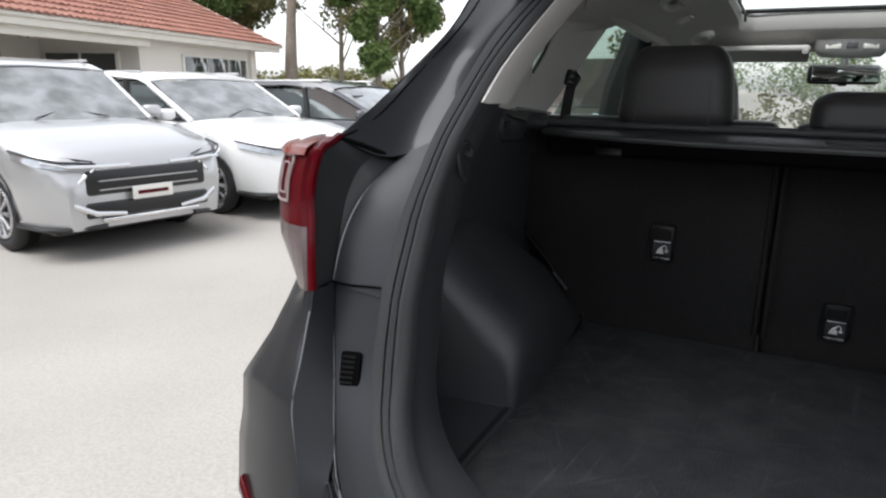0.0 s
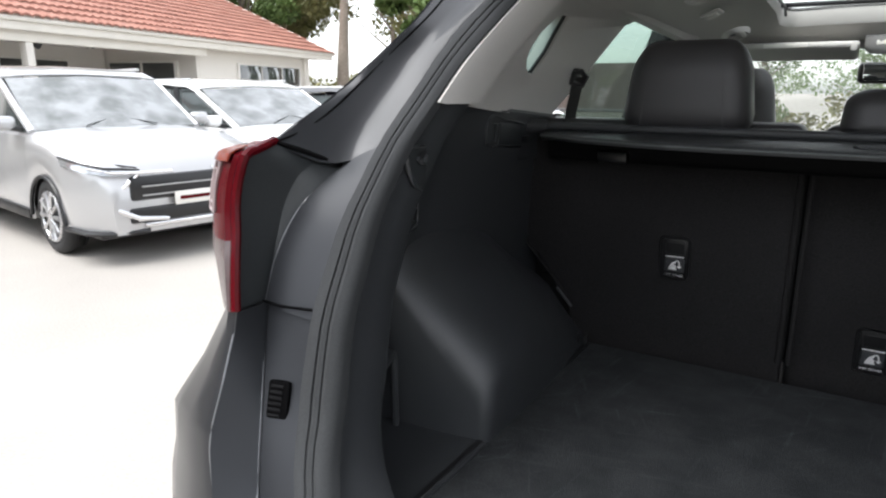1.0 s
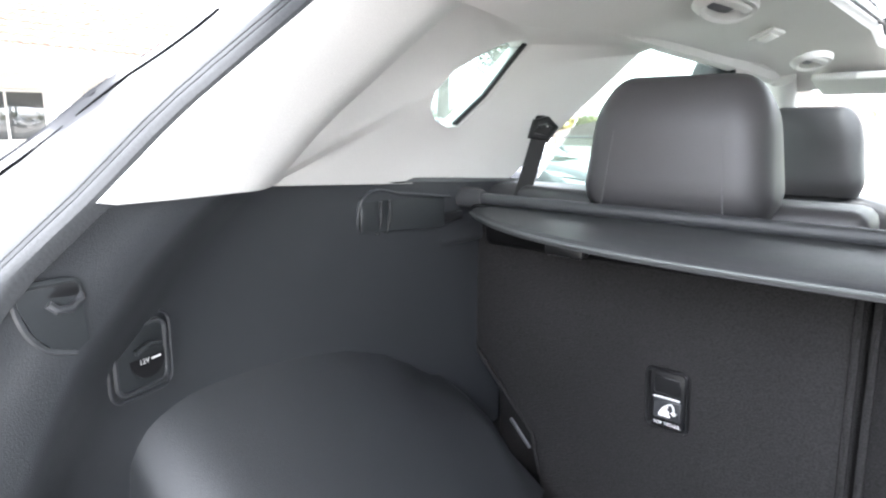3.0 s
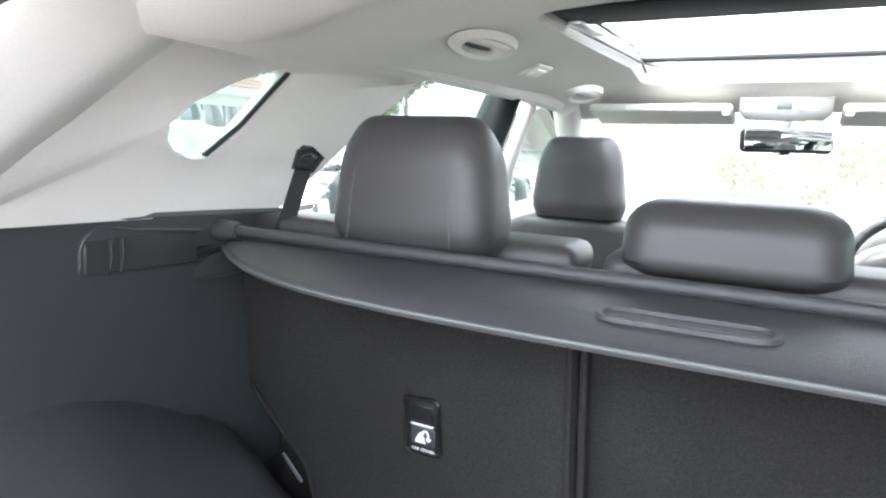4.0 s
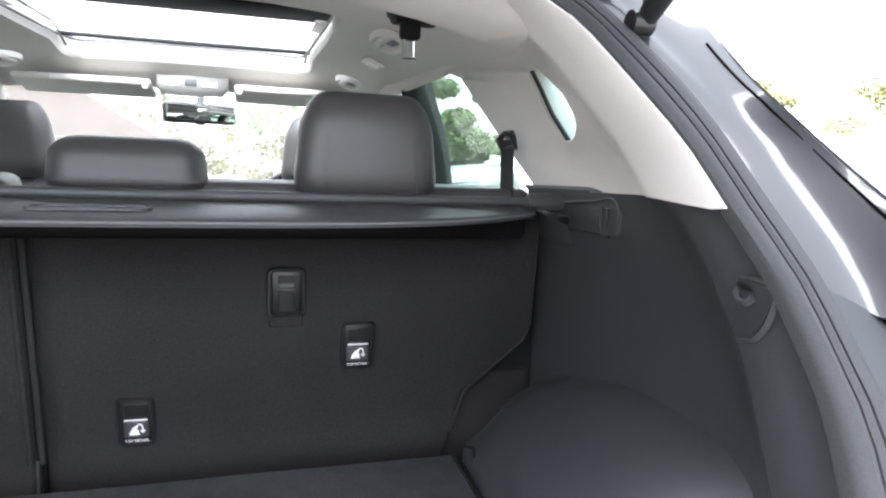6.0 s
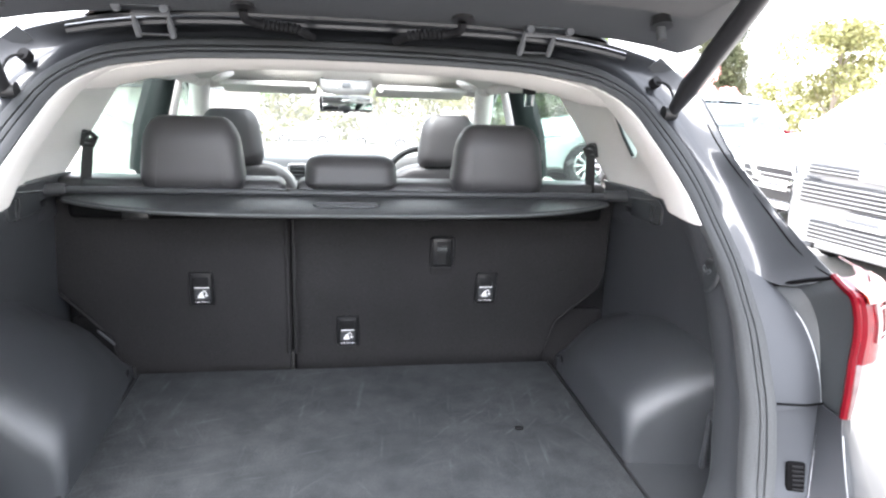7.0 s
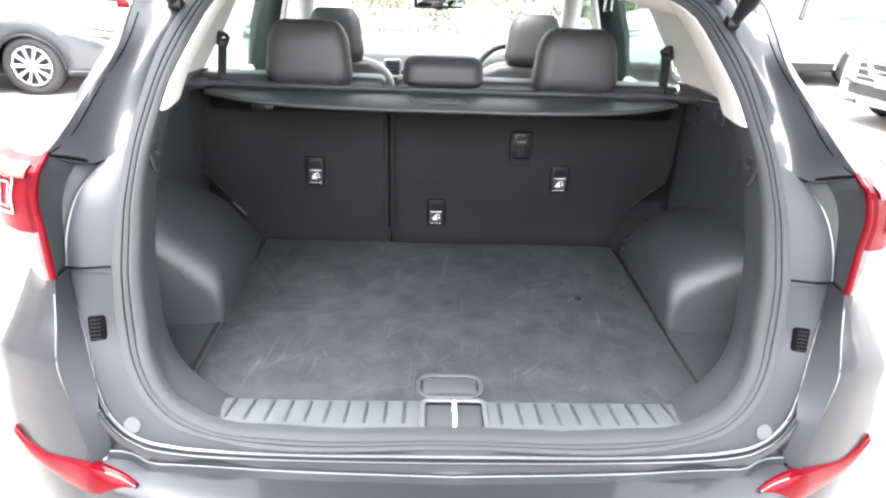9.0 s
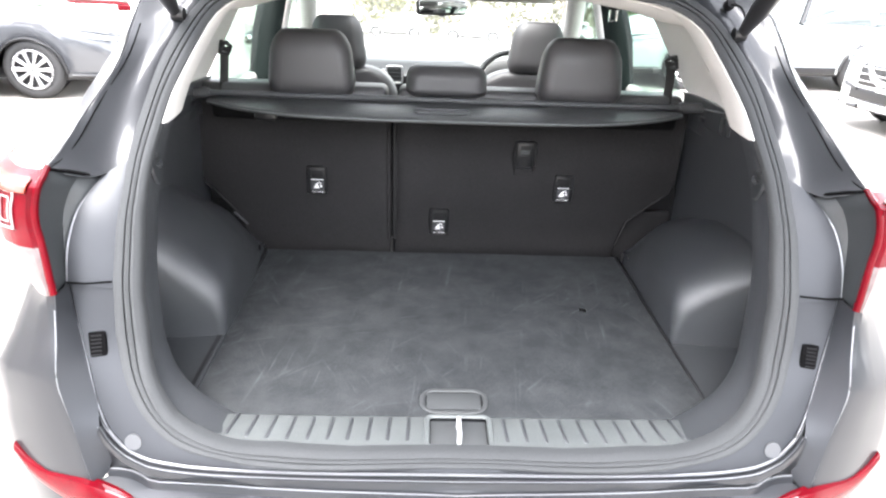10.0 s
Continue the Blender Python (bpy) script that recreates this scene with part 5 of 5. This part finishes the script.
            if face == "shield":
                part("bumper_blade", tube([(s * W * .52, L + .02, hood - .30), (s * W * .64, L - .015, hood - .40), (s * W * .76, L - .06, .56), (s * W * .70, L - .02, .47), (s * W * .55, L + .03, .40), (s * W * .28, L + .045, .375)], [.012, .022, .03, .03, .028, .02], 8), "chrome", car)
                part("brow_bar", tube([(s * W * .90, L - .12, hood - .235), (s * W * .74, L - .0, hood - .275), (s * W * .52, L + .03, hood - .285), (s * W * .2, L + .045, hood - .29)], [.012, .014, .016, .016], 8), "chrome", car)
            elif face == "vee":
                part("grille_vee", tube([(s * W * .46, L + .0, hood - .26), (s * W * .30, L + .045, hood - .44), (s * W * .16, L + .055, hood - .50)], [.03, .03, .02], 8), "chrome", car)
                part("bumper_blade", tube([(s * W * .86, L - .10, .58), (s * W * .70, L + .0, .50), (s * W * .50, L + .03, .47)], [.016, .03, .014], 8), "black", car)
            elif face == "barred":
                part("corner_seam", tube([(s * W * .80, L - .03, .98), (s * W * .83, L - .05, .70), (s * W * .80, L - .03, .50)], .007, 6), "black", car)
            else:
                part("bumper_blade", tube([(s * W * .78, L - .06, .60), (s * W * .66, L + .005, .50), (s * W * .52, L + .03, .40), (s * W * .30, L + .045, .375)], [.02, .03, .028, .02], 8), paint, car)
        for y0, y1 in ((cowl - 1.16, cowl - 1.16), (tail + .95, tail + .85)):
            part("door_seam", tube([(s * (W * .965), y0, belt - .02), (s * (W * 1.002), y0, hood - .25), (s * (W * .995), y1, .48), (s * W * .985, y1, .36)], .006, 6), "black", car)
        part("tail_lamp", box((.30, .10, .14), (s * W * .74, -L + .03, hood - .10), .03, 3), "red", car)
    part("windscreen", grid([[(-wb * .94, cowl + .06, belt), (0, cowl + .16, belt + .01), (wb * .94, cowl + .06, belt)], [(-wr * .95, cowl - .73, H - .12), (0, cowl - .68, H - .09), (wr * .95, cowl - .73, H - .12)]], thick=.01), "screen_glass", car)
    part("rear_window", grid([[(-wb * .88, tail + .0, belt + .04), (wb * .88, tail + .0, belt + .04)], [(-wr * .88, tail + .27, H - .10), (wr * .88, tail + .27, H - .10)]], thick=.01), "car_glass", car)
    if light_bar:
        part("light_bar", tube([(-W * .86, -L + .06, hood - .04), (-W * .5, -L - .015, hood - .0), (0, -L - .02, hood + .0), (W * .5, -L - .015, hood - .0), (W * .86, -L + .06, hood - .04)], [.05, .035, .03, .035, .05], 8), "red", car)
        part("spoiler", box((width * .66, .22, .05), (0, tail + .14, H - .06), .02, 2, rot=(-6, 0, 0)), "black", car)
    part("underbody", box((width * .84, length * .94, .15), (0, 0, .29), .03), "black", car)
    # black filler block puts the cabin's inner darkness into its colour
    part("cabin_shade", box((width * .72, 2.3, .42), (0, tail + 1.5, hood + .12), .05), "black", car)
    if face:
        if face == "barred":
            for w, z0, bars, gap in ((.62, .945, 2, .030), (.66, .75, 5, .036), (.52, .43, 4, .034)):
                high = bars * gap + .02
                gr = part("grille", box((width * w, .05, high), (0, L + .012, z0), .015, 2), "black", car)
                for k in range(bars):
                    part("grille_bar", box((width * w * .98, .022, gap * .42), (0, L + .036, z0 + (k - (bars - 1) / 2) * gap), .004), paint, gr)
            part("hood_emblem_gap", box((width * .13, .06, .09), (0, L + .014, .945), .012, 2), paint, car)
        else:
            gr = part("grille", box((width * (.60 if face == "shield" else .54), .06, .21 if face == "shield" else .24), (0, L + .0, hood - .42), .03, 2), "black", car)
            for k in range(2 if face == "shield" else 3):
                part("grille_bar", box((width * .50, .02, .012), (0, L + .033, hood - .48 + k * .075), .004), "silver_plastic" if face == "shield" else (trim or "chrome"), gr)
            part("lower_intake", box((width * .62, .06, .13), (0, L - .005, .42), .02, 2), "black", car)
        part("skid_plate", box((width * .50, .07, .035), (0, L + .005, .335), .012, 2), trim or "silver_plastic", car)
        pl = part("number_plate", box((.37, .012, .115), (0, L + .055, .575 if face == "barred" else .54), .004), "silver_plastic" if face == "barred" else "frame_white", car)
        part("plate_bars", box((.28, .004, .032), (0, L + .063, .575 if face == "barred" else .54), .002), "red" if face == "shield" else "grey_cap", pl)
        for s in (1, -1):
            part("wiper", tube([(s * .35, cowl + .10, belt + .03), (s * .02, cowl - .02, belt + .10)], .005, 6), "black", car)
    return car


silver = car_paint("silver_paint", (0.50, 0.50, 0.505), 0.5)
grey_silver = car_paint("grey_silver_paint", (0.20, 0.204, 0.21), 0.4)
white = car_paint("white_paint", (0.80, 0.80, 0.79), 0.0)
charcoal = car_paint("charcoal_paint", (0.06, 0.063, 0.07), 0.4)
blue = car_paint("blue_paint", (0.02, 0.14, 0.30), 0.3)
pale = car_paint("pale_grey_paint", (0.48, 0.52, 0.53), 0.3)
parked_car("silver SUV with black grille and polished bumper blades", (-7.4, 3.68), -99, silver, 4.69, 1.81, 1.68, 1.07, trim="chrome", face="shield")
parked_car("white SUV with chrome grille parked beside the silver one", (-7.2, 5.8), -96, white, 4.75, 1.88, 1.58, 1.02)
parked_car("dark grey wagon with silver wheel covers", (-6.1, 7.85), -87, charcoal, 4.6, 1.83, 1.50, .98)
parked_car("white hatchback parked past the wagon", (-8.25, 10.4), -90, white, 4.2, 1.78, 1.48, .96)
parked_car("pale hatchback with a red light bar and black roof spoiler", (-8.2, 18.1), 4, white, 4.1, 1.78, 1.52, 1.0, light_bar=True)
parked_car("white crossover with black lower bumper", (7.15, 6.5), 103, white, 4.5, 1.82, 1.66, 1.05, trim="chrome", face="vee")
parked_car("pale silver SUV with a broad barred grille", (6.52, 4.45), 105, grey_silver, 4.8, 1.84, 1.76, 1.12, face="barred", snub=.28)
parked_car("pale grey car in the row ahead", (5.0, 9.6), 94, pale, 4.5, 1.84, 1.44, .96)
parked_car("blue small car in the row ahead", (6.0, 12.2), 94, blue, 4.2, 1.78, 1.5, .98)
for x, y, turn, what in ((-2.0, 46, 84, "white hatchback far across the yard"), (3.2, 44, 80, "white van far across the yard"), (9.5, 47, 86, "white sedan far across the yard"), (-9.0, 48, 88, "white wagon far across the yard"), (16, 45, 84, "white sedan far across the yard")):
    parked_car(what, (x, y), turn, white, 4.4, 1.78, 1.9 if "van" in what else 1.5, .98)


# ---- showroom building with a tiled roof ----
house = thing("building", "single-storey off-white rendered building with a terracotta tile roof", "building")
house.matrix_world = pose(-14.1, 10.5, -.2, 0, 0, 16) @ pose(12.4, -9.9, 0)
EX, Y0, Y1, EAVE = -13.0, -12.0, 17.0, 2.56
part("wall", box((.25, 6.15, EAVE), (EX - .12, 13.925, EAVE / 2), 0), "render", house)
part("wall", box((.25, 10.72 - Y0, EAVE), (EX - 3.0, (Y0 + 10.72) / 2, EAVE / 2), 0), "render", house)
part("wall", box((3.0, .25, EAVE), (EX - 1.5, 10.85, EAVE / 2), 0), "render", house)
part("wall", box((9.0, .25, EAVE), (EX - 4.75, Y1 - .1, EAVE / 2), 0), "render", house)
part("porch_ceiling", box((3.0, 22.6, .08), (EX - 1.4, -.65, EAVE - .04)), "render", house)
part("fascia", box((.06, Y1 - Y0 + .8, .24), (EX + .55, (Y0 + Y1) / 2 + .3, EAVE + .02), .01), "gutter", house)
part("gutter", tube([(EX + .62, Y0, EAVE + .1), (EX + .62, Y1 + .6, EAVE + .1)], .06, 8), "gutter", house)
part("soffit", box((.7, Y1 - Y0 + .8, .03), (EX + .2, (Y0 + Y1) / 2 + .3, EAVE - .06)), "render", house)
for y in (5.4, 1.6, -2.2, -6):
    part("porch_post", box((.16, .16, EAVE), (EX + .3, y, EAVE / 2), .01), "render", house)


def window(y, x, w, h, z, panes):
    f = part("window", box((.10, w, h), (x, y, z), .01), "frame_white", house)
    for k in range(panes):
        pw = (w - .10) / panes
        part("pane", box((.03, pw - .06, h - .12), (x + .045, y - w / 2 + .05 + pw * (k + .5), z), .003), "window_dark", f)
    part("sill", box((.18, w + .1, .05), (x + .04, y, z - h / 2 - .02), .01), "frame_white", f)


window(14.4, EX + .02, 3.7, 1.25, 1.57, 3)
window(7.95, EX - 2.86, 3.0, 1.25, 1.56, 3)
window(4.2, EX - 2.86, 2.6, 1.1, 1.6, 3)
window(1.0, EX - 2.86, 2.6, 1.1, 1.6, 3)
f = part("window", box((2.2, .10, 1.25), (EX - 1.65, 10.70, 1.56), .01), "frame_white", house)
for k in range(2):
    part("pane", box((.97, .03, 1.13), (EX - 2.19 + 1.06 * k, 10.655, 1.56), .003), "window_dark", f)
part("sill", box((2.3, .18, .05), (EX - 1.65, 10.66, .91), .01), "frame_white", f)
part("beam", box((.2, 10.6 - Y0, .22), (EX + .3, (Y0 + 10.7) / 2, EAVE - .17), .01), "gutter", house)
part("downpipe", tube([(EX + .1, 16.5, EAVE), (EX + .1, 16.5, 0)], .045, 8), "gutter", house)
cam_ob = thing("security_camera", "small dome security camera under the porch ceiling", "camera", (EX - 1.4, 8.7, EAVE - .14))
cam_ob.matrix_world = house.matrix_world @ cam_ob.matrix_world
part("dome", disc(.08, .12, (0, 0, 0), sides=16, r2=.05), "frame_white", cam_ob)
part("lens", disc(.035, .05, (.06, 0, -.02), (0, 90, 0), 12), "black", cam_ob)
lamp = thing("porch_lamp", "round spotlight on the porch ceiling", "lamp", (EX - 1.5, 7.3, EAVE - .14))
lamp.matrix_world = house.matrix_world @ lamp.matrix_world
part("bracket", box((.05, .05, .1), (0, 0, .03), .01), "grey_cap", lamp)
part("shade", disc(.09, .12, (.05, 0, -.03), (0, 60, 0), 16, r2=.06), "grey_cap", lamp)

# roof: one panel of pan tiles in rows, real waves
PITCH = 24
run = 8.5
TW, TL = .21, run / 22
cols = int((Y1 + .9 - Y0) / TW)


def tile_points():
    """One pan tile: a wave across, lifted at its lower end, with a front lip."""
    rows = []
    for d, up in ((-.02, .012), (-.02, .05), (TL, .0)):
        rows.append([(-d * math.cos(radians(PITCH)), TW * (c / 8 - .5) * 1.02, d * math.sin(radians(PITCH)) + up + .034 * abs(math.cos(math.pi * (c / 8 - .5)))) for c in range(9)])
    return rows


bm = grid(tile_points())
bmesh.ops.recalc_face_normals(bm, faces=bm.faces)
tile_mesh = bpy.data.meshes.new("roof_tile")
bm.to_mesh(tile_mesh)
bm.free()
tile_mesh.materials.append(M["tile"])
tile_rng = np.random.default_rng(5)
flat = [p for row in tile_points() for p in row]
verts, faces, near = [], [], []
for r in range(22):
    for c in range(cols):
        y, d = Y0 - .2 + TW * (c + .5), r * TL
        at = (EX + .70 - d * math.cos(radians(PITCH)), y, EAVE + .11 + d * math.sin(radians(PITCH)) + tile_rng.uniform(0, .008))
        if r < 7 and 8.2 < y < 17.2:
            near.append(at)
            continue
        k = len(verts)
        verts += [(p[0] + at[0], p[1] + at[1], p[2] + at[2]) for p in flat]
        faces += [(k + i * 9 + j, k + i * 9 + j + 1, k + i * 9 + j + 10, k + i * 9 + j + 9) for i in range(2) for j in range(8)]
me = bpy.data.meshes.new("roof_tiles")
me.from_pydata(verts, [], faces)
me.materials.append(M["tile"])
tiles = tagged(new("roof_tiles", me), "rows of curved terracotta tiles", kind="stuff")
tiles.parent = house
for at in near[:300]:
    t = new("roof_tile", tile_mesh)
    t.parent = house
    t.matrix_local = pose(*at)
deck_y = (Y0 - .2, Y1 + .75)
part("roof_deck", grid([[(EX + .66, y, EAVE + .10) for y in deck_y], [(EX + .70 - run * math.cos(radians(PITCH)), y, EAVE + .10 + run * math.sin(radians(PITCH))) for y in deck_y]], thick=-.03), "tile", house)
part("ridge", tube([(EX + .7 - run * math.cos(radians(PITCH)), Y0, EAVE + .2 + run * math.sin(radians(PITCH))), (EX + .7 - run * math.cos(radians(PITCH)), Y1 + .8, EAVE + .2 + run * math.sin(radians(PITCH)))], .14, 10), "tile", house)
part("barge_board", tube([(EX + .66, Y1 + .72, EAVE + .1), (EX + .66 - run * math.cos(radians(PITCH)), Y1 + .72, EAVE + .1 + run * math.sin(radians(PITCH)))], .07, 6), "gutter", house)

far_house = thing("far_building", "low building with a brown hipped roof far off", "building", (-12.3, 36, -2.25))
part("wall", box((16, 6, 2.6), (0, 0, 1.3)), "render", far_house)
bm = bmesh.new()
v = [bm.verts.new(p) for p in ((-8.6, -3.6, 2.6), (8.6, -3.6, 2.6), (8.6, 3.6, 2.6), (-8.6, 3.6, 2.6), (-.5, 0, 5.0), (4, 0, 5.0))]
for f in ((0, 1, 5, 4), (1, 2, 5), (2, 3, 4, 5), (3, 0, 4), (3, 2, 1, 0)):
    bm.faces.new([v[i] for i in f])
part("roof", bm, "brown_roof", far_house, smooth=False)
part("gutter", box((17.2, .16, .16), (0, -3.66, 2.55), .03, 1), "pillar_dark", far_house)


# ---- trees ----
def crown_mesh(rng, blobs, count, size):
    """Many small leaf blades scattered in clumps."""
    verts, faces = [], []
    for _ in range(count):
        c, r = blobs[rng.integers(len(blobs))]
        d = rng.normal(size=3)
        d /= np.linalg.norm(d)
        p = np.array(c) + d * np.array(r) * rng.uniform(.35, 1.0) ** .6
        u, w = rng.normal(size=3), rng.normal(size=3)
        u /= np.linalg.norm(u)
        w -= u * w.dot(u)
        w /= np.linalg.norm(w)
        s = size * rng.uniform(.6, 1.4)
        k = len(verts)
        verts += [tuple(p - u * s), tuple(p + w * s * .45), tuple(p + u * s), tuple(p - w * s * .45)]
        faces.append((k, k + 1, k + 2, k + 3))
    me = bpy.data.meshes.new("crown")
    me.from_pydata(verts, [], faces)
    return me


def tree(label, at, height, spread, leaf, seed, count=9000, size=.12, trunk=.16, conical=False, base=.35):
    rng = np.random.default_rng(seed)
    t = thing("tree", label, "tree", (*at, yard(*at)))
    lean = rng.normal(size=2) * .03 * height
    top = (lean[0], lean[1], height * .8)
    bm = tube([(0, 0, -.05), (lean[0] * .3, lean[1] * .3, height * .3), (lean[0] * .7, lean[1] * .7, height * .55), top], [trunk, trunk * .75, trunk * .5, trunk * .15], 10)
    blobs = []
    for k in range(16 if not conical else 22):
        v = rng.uniform(base, 1.0)
        a = rng.uniform(0, 2 * math.pi)
        if conical:
            r = spread * .55 * (1.08 - .55 * v)
            rad = (spread * .42 * (1.1 - .55 * v),) * 2 + (height * .10,)
        else:
            r = spread * rng.uniform(.2, 1.0) * math.sqrt(max(.1, 1 - ((v - .62) / .5) ** 2))
            rad = tuple(spread * rng.uniform(.22, .42) for _ in range(2)) + (height * rng.uniform(.07, .13),)
        c = (math.cos(a) * r, math.sin(a) * r, height * v)
        blobs.append((c, rad))
        z0 = height * max(.2, v - .25)
        tube([(lean[0] * .5, lean[1] * .5, z0), lerp((0, 0, z0), c, .55), c], [trunk * .35, trunk * .2, trunk * .06], 6, into=bm)
    part("trunk", bm, "bark", t)
    me = crown_mesh(rng, blobs, count, size)
    me.materials.append(M[leaf])
    new("crown", me).parent = t
    return t


tree("tall leafy tree behind the tiled roof", (-25, 13), 9.5, 3.6, "leaf_olive", 1, 16000)
tree("tall leafy tree behind the tiled roof", (-23, 20), 8.5, 3.4, "leaf", 2, 20000)
tree("open airy olive-green tree past the building", (-18, 24), 8.2, 3.2, "leaf_olive", 3, 6000, .11, .14, False, .52)
tree("dense leafy tree behind the tiled roof", (-23.4, 22), 8.0, 3.3, "leaf_olive", 15, 18000)
tree("olive-green tree beside the tiled building", (-14.1, 21), 6.3, 2.0, "leaf", 16, 11000)
tree("tall tree with a thick pale trunk beside the building", (-16.3, 18.5), 9.0, 2.2, "leaf_olive", 17, 5000, .11, .27, False, .72)
tree("young green tree behind the row ahead", (6.7, 20.5), 3.9, 1.9, "leaf", 18, 12000, .09, .1, False, .2)
tree("slender pale green tree past the building", (-17.2, 28), 7.0, 2.0, "leaf_olive", 4)
tree("green tree beyond the parked cars", (-7, 58), 11, 5.0, "leaf", 6)
tree("green tree beyond the parked cars", (2.5, 60), 11, 5.5, "leaf", 7)
tree("green tree beyond the parked cars", (12, 58), 10.5, 5.0, "leaf_olive", 8)
tree("tall dense conifer with a straight column of foliage", (18.7, 30), 13.0, 2.1, "leaf_conifer", 9, 42000, .075, .2, True, .06)
tree("small tree in pink blossom", (14.9, 25.5), 4.0, 1.7, "leaf_pink", 10, 7000, .08, .08, False, .4)
tree("olive hedge-like tree behind the car row", (23, 27), 6.0, 4.2, "leaf_olive", 11)
tree("olive hedge-like tree behind the car row", (30, 24), 6.5, 4.2, "leaf_olive", 12)
hedge = np.random.default_rng(21)
me = crown_mesh(hedge, [((x, 62 + hedge.uniform(-1, 1), yard(x, 62) + hedge.uniform(.6, 5.5) * (1 if x > -14 else .25)), (2.4, 1.2, 1.6 if x > -14 else .8)) for x in np.linspace(-40, 55, 90)] + [((-44 + hedge.uniform(-2, 2), y, yard(-44, y) + hedge.uniform(.4, 1.8)), (1.4, 2.4, 1.6)) for y in np.linspace(0, 62, 60)], 34000, .28)
me.materials.append(M["leaf_olive"])
tagged(new("far_hedge", me), "pale olive belt of shrubs along the yard's far side", "hedge", kind="stuff")
# unseen tree belt added behind the camera to darken reflections and low light
me = crown_mesh(hedge, [((x, -17 + hedge.uniform(-1, 1), hedge.uniform(.5, 5.5)), (2.2, 1.4, 1.4)) for x in np.linspace(-34, 34, 80)], 26000, .3)
me.materials.append(M["leaf_dark"])
tagged(new("near_hedge", me), "unseen dark green tree belt added behind the camera to dim reflections", "hedge", kind="stuff")
